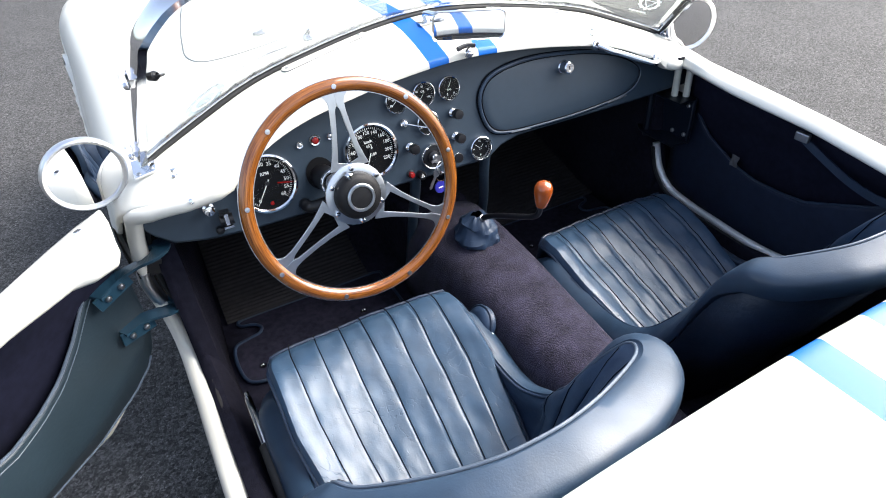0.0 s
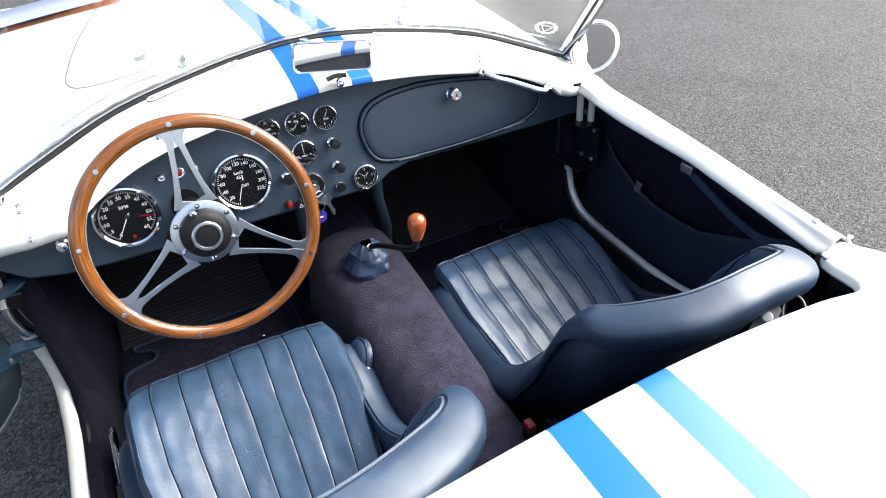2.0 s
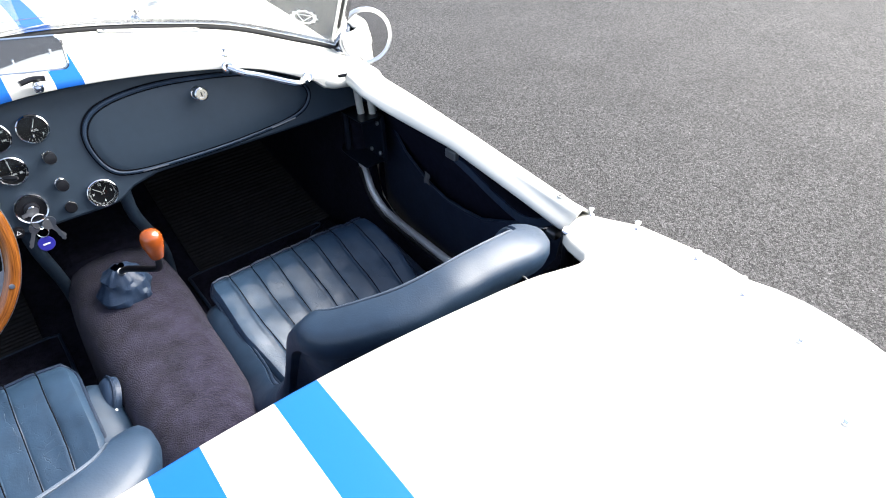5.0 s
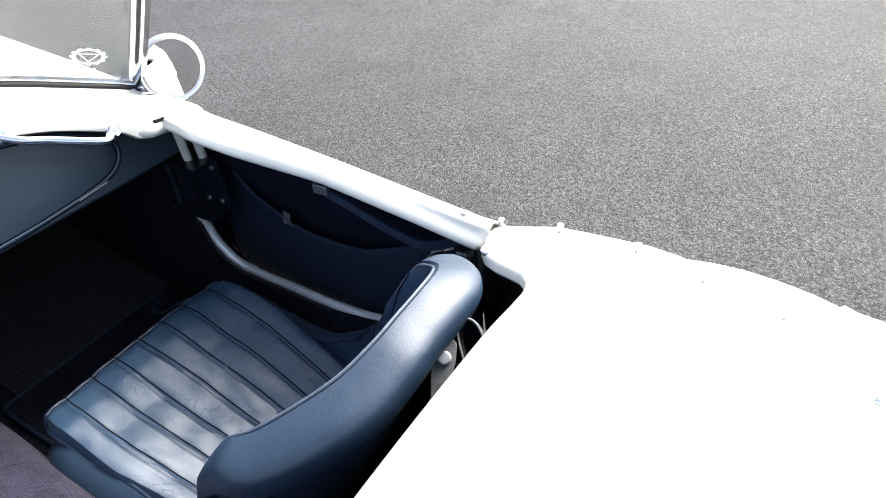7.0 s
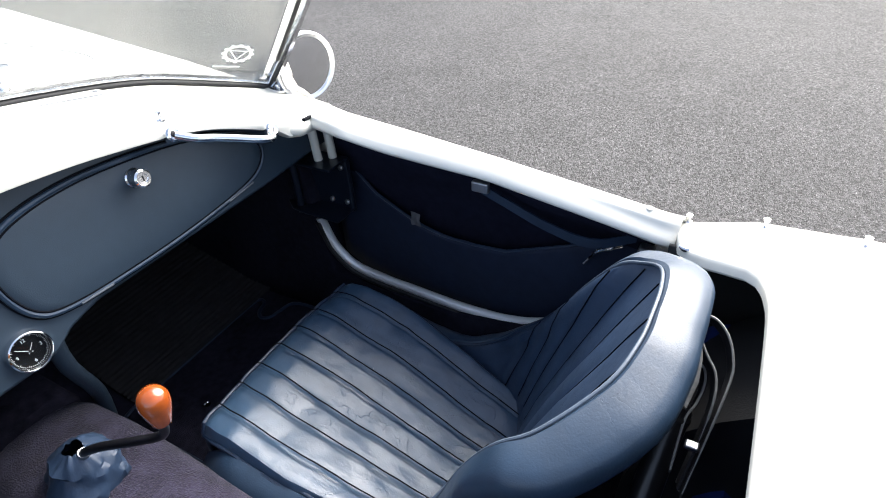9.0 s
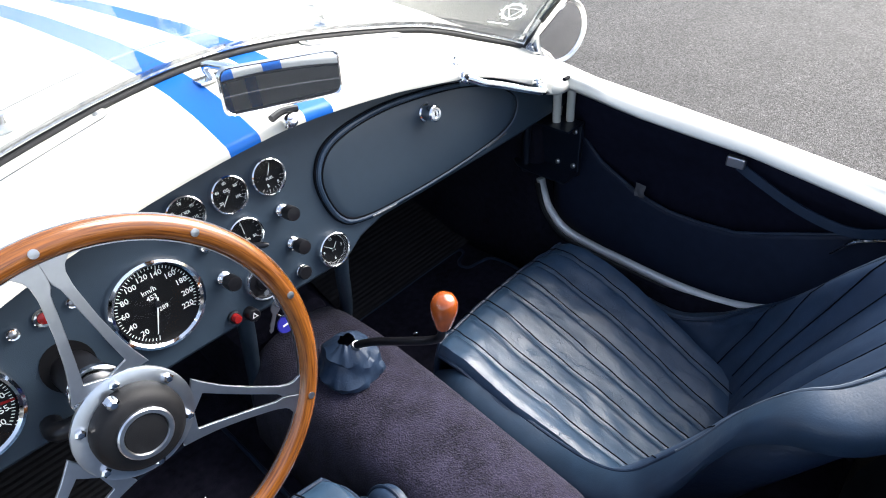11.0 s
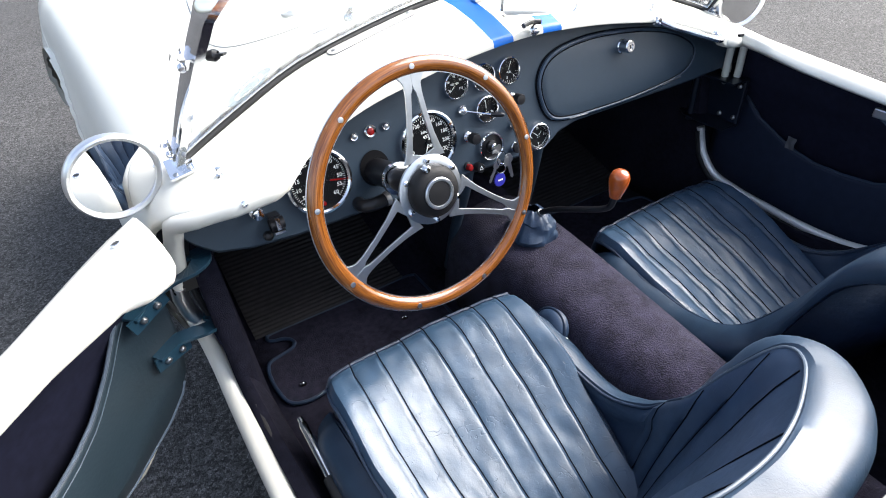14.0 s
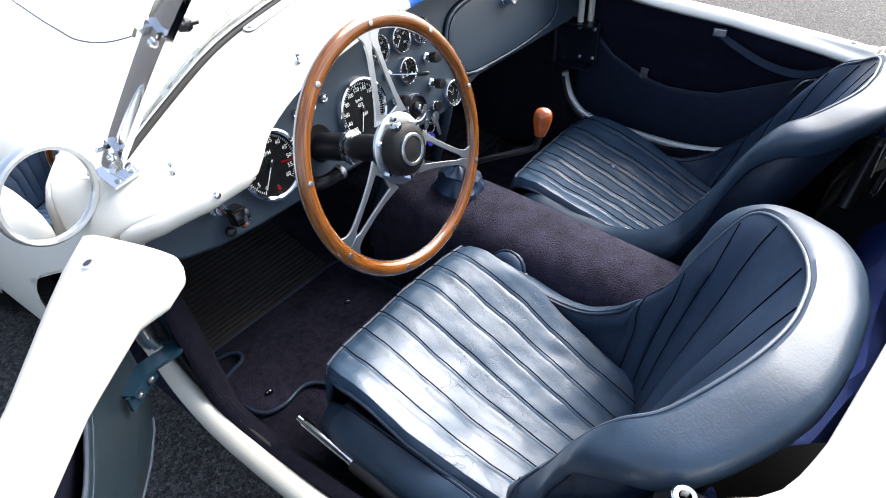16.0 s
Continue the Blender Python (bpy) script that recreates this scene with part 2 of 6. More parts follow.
def glass_material():
    """Thin clear pane: see-through, with a mirror gloss that grows towards grazing angles."""
    m = bpy.data.materials.new("clear_glass")
    m.use_nodes = True
    n, l = m.node_tree.nodes, m.node_tree.links
    n.remove(n["Principled BSDF"])
    tr, gl, mix, fr = n.new("ShaderNodeBsdfTransparent"), n.new("ShaderNodeBsdfGlossy"), n.new("ShaderNodeMixShader"), n.new("ShaderNodeLayerWeight")
    tr.inputs[0].default_value = (0.93, 0.95, 0.945, 1)
    gl.inputs["Roughness"].default_value = 0.02
    pw, sc = n.new("ShaderNodeMath"), n.new("ShaderNodeMath")
    pw.operation, sc.operation = "POWER", "MULTIPLY_ADD"
    pw.inputs[1].default_value = 4.5
    sc.inputs[1].default_value, sc.inputs[2].default_value = 0.80, 0.02
    l.new(fr.outputs["Facing"], pw.inputs[0])
    l.new(pw.outputs[0], sc.inputs[0])
    l.new(sc.outputs[0], mix.inputs[0])
    l.new(tr.outputs[0], mix.inputs[1])
    l.new(gl.outputs[0], mix.inputs[2])
    l.new(mix.outputs[0], n["Material Output"].inputs[0])
    return m


GLASS = glass_material()


def faint_material():
    """A pale, half see-through print on glass."""
    m = bpy.data.materials.new("faint_print")
    m.use_nodes = True
    n, l = m.node_tree.nodes, m.node_tree.links
    b = n["Principled BSDF"]
    b.inputs["Base Color"].default_value, b.inputs["Roughness"].default_value = (0.32, 0.44, 0.54, 1), 0.5
    tr, mix, tex, co = n.new("ShaderNodeBsdfTransparent"), n.new("ShaderNodeMixShader"), n.new("ShaderNodeTexNoise"), n.new("ShaderNodeTexCoord")
    tex.inputs["Scale"].default_value = 60
    l.new(co.outputs["Object"], tex.inputs["Vector"])
    mr = n.new("ShaderNodeMapRange")
    mr.inputs["To Min"].default_value, mr.inputs["To Max"].default_value = 0.10, 0.85
    l.new(tex.outputs["Fac"], mr.inputs["Value"])
    l.new(mr.outputs[0], mix.inputs[0])
    l.new(tr.outputs[0], mix.inputs[1])
    l.new(b.outputs[0], mix.inputs[2])
    l.new(mix.outputs[0], n["Material Output"].inputs[0])
    return m


FAINT = faint_material()


def asphalt_material():
    """Worn tarmac: grey stones of mixed size and tone in a dark binder, with broad stains."""
    m = material("worn_asphalt", (0.049, 0.0483, 0.0480), rough=0.8, var=0.22, scale=3, spec=0.4)
    n, l = m.node_tree.nodes, m.node_tree.links
    b = n["Principled BSDF"]
    old = b.inputs["Base Color"].links[0].from_socket
    co = n.new("ShaderNodeTexCoord")
    tones = []
    for scale, lo, hi in ((135, 0.28, 1.80), (300, 0.45, 1.55)):
        vo = n.new("ShaderNodeTexVoronoi")
        vo.inputs["Scale"].default_value = scale
        l.new(co.outputs["Object"], vo.inputs["Vector"])
        sepc = n.new("ShaderNodeSeparateColor")
        l.new(vo.outputs["Color"], sepc.inputs[0])
        mr = n.new("ShaderNodeMapRange")
        mr.inputs["To Min"].default_value, mr.inputs["To Max"].default_value = lo, hi
        l.new(sepc.outputs[0], mr.inputs["Value"])
        tones.append(mr.outputs[0])
    # a few pale stones
    pale = n.new("ShaderNodeMapRange")
    for k, v in zip(("From Min", "From Max", "To Min", "To Max"), (0.955, 0.965, 1.0, 2.2)):
        pale.inputs[k].default_value = v
    l.new(sepc.outputs[1], pale.inputs["Value"])
    for tone in tones + [pale.outputs[0]]:
        mul = n.new("ShaderNodeVectorMath")
        mul.operation = "SCALE"
        l.new(old, mul.inputs[0])
        l.new(tone, mul.inputs["Scale"])
        old = mul.outputs["Vector"]
    l.new(old, b.inputs["Base Color"])
    grit = n.new("ShaderNodeTexNoise")
    grit.inputs["Scale"].default_value, grit.inputs["Detail"].default_value = 260, 4
    l.new(co.outputs["Object"], grit.inputs["Vector"])
    bp = n.new("ShaderNodeBump")
    bp.inputs["Strength"].default_value, bp.inputs["Distance"].default_value = 0.9, 0.007
    l.new(grit.outputs["Fac"], bp.inputs["Height"])
    l.new(bp.outputs[0], b.inputs["Normal"])
    return m


ASPHALT = asphalt_material()


# ---- mesh helpers ----
def obj(name, verts, faces, mat, parent=None, label="", smooth=True, mats=None):
    me = bpy.data.meshes.new(name)
    me.from_pydata([tuple(map(float, v)) for v in verts], [], [tuple(map(int, f)) for f in faces])
    for mm in (mats or [mat]):
        me.materials.append(mm)
    if smooth:
        me.polygons.foreach_set("use_smooth", [True] * len(me.polygons))
        me.set_sharp_from_angle(angle=radians(38))
    me.update()
    ob = new(name, me)
    if parent is not None:
        ob.parent = parent
    if label:
        ob["label"] = label
    return ob


def part(name, bm, mat, parent=None, label="", smooth=True):
    me = bpy.data.meshes.new(name)
    bm.to_mesh(me)
    bm.free()
    me.materials.append(mat)
    if smooth:
        me.polygons.foreach_set("use_smooth", [True] * len(me.polygons))
    ob = new(name, me)
    if parent is not None:
        ob.parent = parent
    if label:
        ob["label"] = label
    return ob


def modify(ob, thick=0.0, bevel=0.0, offset=-1.0, sub=0):
    if thick:
        md = ob.modifiers.new("thickness", "SOLIDIFY")
        md.thickness, md.offset = thick, offset
    if bevel:
        md = ob.modifiers.new("bevel", "BEVEL")
        md.width, md.segments, md.limit_method = bevel, 2, "ANGLE"
    if sub:
        md = ob.modifiers.new("smooth", "SUBSURF")
        md.levels = md.render_levels = sub
    return ob


def grid(rows, cols, close_u=False, close_v=False):
    f = []
    for i in range(rows if close_v else rows - 1):
        for j in range(cols if close_u else cols - 1):
            a, b = i * cols + j, i * cols + (j + 1) % cols
            c, d = ((i + 1) % rows) * cols + (j + 1) % cols, ((i + 1) % rows) * cols + j
            f.append((a, b, c, d))
    return f


def smooth_path(pts, n=40, closed=False):
    p = np.array(pts, float)
    if closed:
        q = np.vstack([p[-1], p, p[0], p[1]])
    else:
        q = np.vstack([2 * p[0] - p[1], p, 2 * p[-1] - p[-2]])
    segs = len(q) - 3
    out = []
    for t in np.linspace(0, segs, n, endpoint=not closed):
        i = min(int(t), segs - 1)
        u = t - i
        a, b, c, d = q[i:i + 4]
        out.append(0.5 * (2 * b + (c - a) * u + (2 * a - 5 * b + 4 * c - d) * u * u + (3 * b - a - 3 * c + d) * u ** 3))
    return np.array(out)


def tube_geo(pts, r, sides=10, closed=False, caps=True):
    """A round bar along points; r is a number or one for each point."""
    p = np.array(pts, float)
    n = len(p)
    rr = np.full(n, r) if np.isscalar(r) else np.array(r)
    tan = np.gradient(p, axis=0)
    if closed:
        tan = np.roll(p, -1, 0) - np.roll(p, 1, 0)
    tan /= np.linalg.norm(tan, axis=1)[:, None] + 1e-12
    up = np.array((0, 0, 1.0)) if abs(tan[0][2]) < 0.9 else np.array((1.0, 0, 0))
    v = []
    side = np.cross(tan[0], up)
    side /= np.linalg.norm(side)
    for i in range(n):
        side = side - tan[i] * (side @ tan[i])
        side /= np.linalg.norm(side) + 1e-12
        o = np.cross(tan[i], side)
        for k in range(sides):
            a = 2 * math.pi * k / sides
            v.append(p[i] + rr[i] * (math.cos(a) * side + math.sin(a) * o))
    f = grid(n, sides, close_u=True, close_v=closed)
    if caps and not closed:
        f += [tuple(range(sides))[::-1], tuple((n - 1) * sides + k for k in range(sides))]
    return v, f


def tube(name, pts, r, mat, parent=None, label="", sides=10, closed=False):
    return obj(name, *tube_geo(pts, r, sides, closed), mat, parent, label)


def lathe_geo(profile, n=32, m=None, cap=True):
    """Turns (radius, height) pairs about z; m places the result."""
    v = []
    for r, z in profile:
        for k in range(n):
            a = 2 * math.pi * k / n
            v.append(Vector((r * math.cos(a), r * math.sin(a), z)))
    f = grid(len(profile), n, close_u=True)
    if cap:
        if profile[-1][0] < 0.004:
            f += [tuple((len(profile) - 1) * n + k for k in range(n))]
        if profile[0][0] < 0.004:
            f += [tuple(range(n))[::-1]]
    if m is not None:
        v = [m @ x for x in v]
    return v, f


def lathe(name, profile, mat, parent=None, label="", n=32, m=None):
    return obj(name, *lathe_geo(profile, n, m), mat, parent, label)


def join(*geos):
    v, f = [], []
    for a, b in geos:
        o = len(v)
        v += list(a)
        f += [tuple(i + o for i in q) for q in b]
    return v, f


def box_geo(c, s, m=None):
    v = [Vector((c[0] + s[0] * x / 2, c[1] + s[1] * y / 2, c[2] + s[2] * z / 2)) for x in (-1, 1) for y in (-1, 1) for z in (-1, 1)]
    if m is not None:
        v = [m @ x for x in v]
    return v, [(0, 1, 3, 2), (4, 6, 7, 5), (0, 4, 5, 1), (2, 3, 7, 6), (0, 2, 6, 4), (1, 5, 7, 3)]


def box(name, c, s, mat, parent=None, label="", bevel=0.003, m=None):
    ob = obj(name, *box_geo(c, s, m), mat, parent, label, smooth=False)
    return modify(ob, bevel=bevel) if bevel else ob


def prism_geo(outline, depth, m=None):
    """A flat plate: the outline in x, y, its thickness in z."""
    n = len(outline)
    v = [Vector((x, y, 0)) for x, y in outline] + [Vector((x, y, depth)) for x, y in outline]
    f = [tuple(range(n))[::-1], tuple(range(n, 2 * n))] + [(i, (i + 1) % n, n + (i + 1) % n, n + i) for i in range(n)]
    if m is not None:
        v = [m @ x for x in v]
    return v, f


def basis(o, z, x=None):
    """A pose at o whose z axis is z, and whose x axis lies near x."""
    z = Vector(z).normalized()
    x = Vector((1, 0, 0) if x is None else x)
    x = (x - z * x.dot(z)).normalized()
    y = z.cross(x)
    return Matrix(((x.x, y.x, z.x, o[0]), (x.y, y.y, z.y, o[1]), (x.z, y.z, z.z, o[2]), (0, 0, 0, 1)))


def text_geo(s, size, m):
    cu = bpy.data.curves.new("lettering", "FONT")
    cu.body, cu.size, cu.align_x, cu.align_y, cu.resolution_u = s, size, "CENTER", "CENTER", 2
    cu.offset = size * 0.014
    ob = bpy.data.objects.new("lettering", cu)
    me = ob.to_mesh()
    v = [m @ x.co for x in me.vertices]
    f = [tuple(q.vertices) for q in me.polygons]
    ob.to_mesh_clear()
    bpy.data.objects.remove(ob)
    bpy.data.curves.remove(cu)
    return v, f


def empty(name, label, category, group="", kind="", at=(0, 0, 0)):
    ob = new(name)
    ob.location = at
    ob.empty_display_size = 0.1
    return tagged(ob, label, category, group, kind)


# ---- ground ----
def make_ground():
    xs = np.r_[-800, -60, -12, np.linspace(-6, 8, 57), 14, 60, 800]
    ys = np.r_[-800, -60, -12, np.linspace(-6, 8, 57), 14, 60, 800]
    v = [(x, y, 0.004 * noise.noise((x * 0.8, y * 0.8, 0)) if abs(x) < 8 and abs(y) < 8 else 0) for y in ys for x in xs]
    return tagged(obj("ground", v, grid(len(ys), len(xs)), ASPHALT), "grey worn coarse-grained asphalt of an open yard", "ground", kind="structure")


make_ground()

# ---- the car ----
car = empty("sports_car", "open white two-seat roadster with twin blue stripes on asphalt", "car")

# stations along the car: y, height at the middle, at x 0.33, at x 0.50, crest x, crest z, greatest half width
FRONT = np.array([
    (-0.10, 0.855, 0.822, 0.770, 0.690, 0.722, 0.745),
    (0.00, 0.868, 0.836, 0.785, 0.690, 0.728, 0.750),
    (0.06, 0.889, 0.850, 0.802, 0.690, 0.732, 0.754),
    (0.13, 0.903, 0.863, 0.818, 0.690, 0.738, 0.758),
    (0.22, 0.909, 0.872, 0.830, 0.690, 0.745, 0.762),
    (0.40, 0.908, 0.874, 0.838, 0.695, 0.762, 0.768),
    (0.75, 0.888, 0.860, 0.836, 0.705, 0.787, 0.777),
    (1.10, 0.860, 0.835, 0.826, 0.720, 0.808, 0.800),
    (1.28, 0.842, 0.815, 0.814, 0.730, 0.806, 0.820),
    (1.50, 0.795, 0.768, 0.778, 0.725, 0.785, 0.825),
    (1.75, 0.715, 0.685, 0.690, 0.640, 0.700, 0.750),
    (1.95, 0.610, 0.575, 0.565, 0.530, 0.560, 0.610),
    (2.03, 0.560, 0.530, 0.515, 0.505, 0.510, 0.520)])
REAR = np.array([
    (-0.66, 0.800, 0.757, 0.670, 0.640, 0.662, 0.720),
    (-0.72, 0.801, 0.760, 0.678, 0.644, 0.670, 0.727),
    (-0.80, 0.803, 0.765, 0.708, 0.650, 0.690, 0.748),
    (-0.95, 0.806, 0.771, 0.742, 0.645, 0.704, 0.744),
    (-1.10, 0.804, 0.776, 0.751, 0.630, 0.706, 0.728),
    (-1.35, 0.790, 0.764, 0.735, 0.632, 0.680, 0.725),
    (-1.52, 0.755, 0.725, 0.700, 0.610, 0.650, 0.705),
    (-1.68, 0.690, 0.655, 0.630, 0.570, 0.605, 0.660),
    (-1.82, 0.590, 0.560, 0.545, 0.510, 0.530, 0.560),
    (-1.87, 0.500, 0.490, 0.480, 0.450, 0.470, 0.480)])


def section(table, y, n=34):
    """Half of the body's cross section, from the middle outward and down."""
    o = np.argsort(table[:, 0])
    zc, zm, zq, xc, zr, xw = (np.interp(y, table[o, 0], table[o, k]) for k in range(1, 7))
    zw = min(0.48, zr - 0.06)
    ctrl = [(0, zc), (0.33, zm), (0.50, zq), (xc, zr), (0.55 * xw + 0.45 * xc + 0.012, 0.45 * zw + 0.55 * zr), (xw, zw), (xw - 0.012, 0.33), (xw - 0.05, 0.19)]
    if xc < 0.52:
        ctrl[1], ctrl[2] = (xc * 0.5, zm), (xc * 0.78, zq)
    p = smooth_path([(-ctrl[1][0], zm)] + ctrl, 400)
    p = p[p[:, 0] >= 0]
    p[0, 0] = 0
    s = np.r_[0, np.cumsum(np.linalg.norm(np.diff(p, axis=0), axis=1))]
    q = np.linspace(0, s[-1], n)
    return np.c_[np.interp(q, s, p[:, 0]), np.interp(q, s, p[:, 1])]


def front_edge(x):
    return np.interp(abs(x), [0, 0.2, 0.33, 0.42, 0.46, 0.49, 0.505, 0.54, 0.60, 0.66, 0.70, 0.72, 0.74, 0.76, 0.8], [0.008, 0.004, -0.005, -0.016, -0.023, -0.036, -0.049, -0.057, -0.048, -0.022, 0.012, 0.05, 0.12, 0.17, 0.20])


def rear_edge(x):
    return np.interp(abs(x), [0, 0.41, 0.47, 0.504, 0.522, 0.537, 0.562, 0.592, 0.65, 0.8], [-0.845, -0.839, -0.834, -0.824, -0.808, -0.787, -0.757, -0.725, -0.709, -0.70])


def rear_edge_left(x):
    """The opening runs squarer and further out behind the driver."""
    return np.interp(abs(x), [0, 0.36, 0.44, 0.48, 0.505, 0.53, 0.55, 0.57, 0.59, 0.62, 0.65, 0.8], [-0.845, -0.836, -0.825, -0.819, -0.812, -0.804, -0.793, -0.775, -0.745, -0.718, -0.709, -0.70])


def half_body(table, edge, ys, lip, lip_r, sign, n):
    """One half of a stretch of bodywork, from the cockpit's edge with its rolled lip outward."""
    rows = []
    for dy in ys:
        fade = max(0.0, 1 - dy / 0.45) ** 2
        base = section(table, edge(0) + sign * dy, n)
        half = np.maximum.accumulate(base[:, 0])
        row = []
        for i in range(n):
            yv = sign * dy + edge(half[i]) * fade + (1 - fade) * edge(0)
            if sign > 0:
                yv += fade * 0.24 * min(1, max(0, (0.64 - base[i][1]) / 0.16))
            x, z = section_at(table, yv, i, n)
            row.append((x, yv, z))
        rows.append(row)
    rows = np.array(rows)
    first = rows[0]
    tang = np.gradient(first[:, [0, 2]], axis=0)
    tang /= np.linalg.norm(tang, axis=1)[:, None]
    inward = np.c_[tang[:, 1], -tang[:, 0]]
    inward[0] = (0, -1)
    lips = []
    for a in (90, 60, 30):
        a = radians(a)
        drop, back = lip_r * (1 - math.cos(a)), lip_r * math.sin(a)
        r = first.copy()
        r[:, 1] -= sign * back
        r[:, [0, 2]] += inward * drop
        lips.append(r)
    ends = []
    for extra, fwd in ((1.0, 0.022), (1.0, 0.004), (0.88, 0.0)):
        r = first.copy()
        r[:, 1] += sign * (-lip_r + fwd)
        d = np.array([lip(x) for x in first[:, 0]])
        r[:, [0, 2]] += inward * (d * extra)[:, None]
        ends.append(r)
    return np.concatenate([np.array(ends), np.array(lips), rows])


def patch(name, table, edge, edge_left, ys, lip, lip_r, sign, n, arch_y, label):
    """A stretch of bodywork with wheel arches cut into its flanks."""
    rows = half_body(table, edge, ys, lip, lip_r, sign, n)
    mirrored = half_body(table, edge_left, ys, lip, lip_r, sign, n)[:, :0:-1] * (-1, 1, 1)
    if sign < 0:
        mirrored[:, :, 0] += 0.036 * mirrored[:, :, 1] * np.minimum(1, -mirrored[:, :, 0] / 0.3)
    full = np.concatenate([mirrored, rows], axis=1)
    nr, nc = full.shape[:2]
    v = full.reshape(-1, 3)
    f = grid(nr, nc)
    # wheel arches
    ay, az, ar = arch_y, 0.32, 0.355
    d = np.hypot(v[:, 1] - ay, v[:, 2] - az)
    side = np.abs(v[:, 0]) > 0.5
    near = side & (np.abs(d - ar) < 0.046)
    k = ar / np.maximum(d, 1e-6)
    v[near, 1] = ay + (v[near, 1] - ay) * k[near]
    v[near, 2] = az + (v[near, 2] - az) * k[near]
    keep = []
    for q in f:
        c = v[list(q)].mean(0)
        if not (abs(c[0]) > 0.5 and math.hypot(c[1] - ay, c[2] - az) < ar - 0.004):
            keep.append(q)
    if sign < 0:
        keep = [q[::-1] for q in keep]
    return obj(name, v, keep, PAINT, car, label)


_cache = {}


def section_at(table, y, i, n):
    key = (id(table), round(float(y), 4), n)
    if key not in _cache:
        _cache[key] = section(table, y, n)
    return _cache[key][i]


def front_lip(x):
    return np.interp(abs(x), [0, 0.40, 0.505, 0.525, 0.60, 0.69, 0.71, 0.73], [0.016, 0.016, 0.018, 0.032, 0.034, 0.03, 0.02, 0.004])


FRONT_YS = np.r_[0, 0.012, 0.03, np.linspace(0.06, 0.45, 14), np.linspace(0.49, 1.65, 36), np.linspace(1.68, 2.02, 14)]
REAR_YS = np.r_[0, 0.012, 0.03, np.linspace(0.06, 0.45, 14), np.linspace(0.49, 0.86, 14), np.linspace(0.88, 1.04, 9)]
patch("front_body", FRONT, front_edge, front_edge, FRONT_YS, front_lip, 0.011, 1, 60, 1.22, "white front wings, bonnet and scuttle with twin blue stripes")
patch("rear_body", REAR, rear_edge, rear_edge_left, REAR_YS, lambda x: 0.02, 0.009, -1, 60, -1.07, "white rear deck and haunches with twin blue stripes")


def surface_z(table, x, y):
    s = section(table, y, 200)
    top = s[: int(np.argmax(s[:, 0])) + 1]
    return float(np.interp(abs(x), top[:, 0], top[:, 1]))


for side in (-1, 1):
    xs = np.linspace(0.512, 0.690, 24)
    line = [(side * x, front_edge(x) - 0.003, surface_z(FRONT, x, front_edge(x)) - 0.019) for x in xs] + [(side * 0.700, 0.020, 0.655), (side * 0.705, 0.034, 0.61)]
    rad = np.interp(np.arange(26), [0, 2, 4, 25], [0.006, 0.013, 0.0155, 0.0155])
    tube("scuttle_roll", smooth_path(line, 26), rad, CREAM, car, "thick rounded cream edge of the scuttle", 14)


# nose and tail closings
def closing(name, table, y):
    s = section(table, y, 40)
    loop = [(-x, y, z) for x, z in s[::-1]] + [(x, y, z) for x, z in s[1:]]
    return obj(name, loop, [tuple(range(len(loop)))], PAINT, car, "", smooth=False)


closing("nose_panel", FRONT, 2.028)
closing("tail_panel", REAR, -1.87)


# ---- wheels ----
def make_wheel(x, y):
    s = 1 if x > 0 else -1
    w = new("wheel")
    w.parent = car
    w.location = (x, y, 0.325)
    m = basis((0, 0, 0), (s, 0, 0), (0, 1, 0))
    prof = [(0.20, -0.085), (0.27, -0.095), (0.31, -0.09), (0.325, -0.07), (0.325, 0.07), (0.31, 0.09), (0.27, 0.095), (0.20, 0.085)]
    lathe("tyre", prof, RUBBER, w, "black rubber tyre", 48, m)
    lathe("rim", [(0.205, -0.08), (0.205, 0.075), (0.195, 0.08), (0.18, 0.05), (0.06, 0.02), (0.05, 0.06), (0.01, 0.07)], ALLOY, w, "silver wheel rim", 40, m)


for s in (-1, 1):
    make_wheel(s * 0.685, 1.22)
    make_wheel(s * 0.610, -1.07)


def make_arch(x, y):
    s = 1 if x > 0 else -1
    m = basis(((0.46 if y > 0 else 0.38) * s, y, 0.32), (s, 0, 0), (0, 1, 0))
    v, f = lathe_geo([(0.35, 0.0), (0.35, 0.27 if y > 0 else 0.20)], 40, m, cap=False)
    f += [tuple(range(40))]
    ob = obj("wheel_arch_liner", v, f, RUBBER, car, "black wheel arch lining")


for wx in (-1, 1):
    for wy in (1.22, -1.07):
        make_arch(wx, wy)


# ---- cockpit tub ----
def sheet(name, rows, mat, parent, label="", thick=0.006, offset=-1.0, smooth=True):
    rows = np.array(rows, float)
    ob = obj(name, rows.reshape(-1, 3), grid(*rows.shape[:2]), mat, parent, label, smooth)
    return modify(ob, thick=thick, offset=offset)


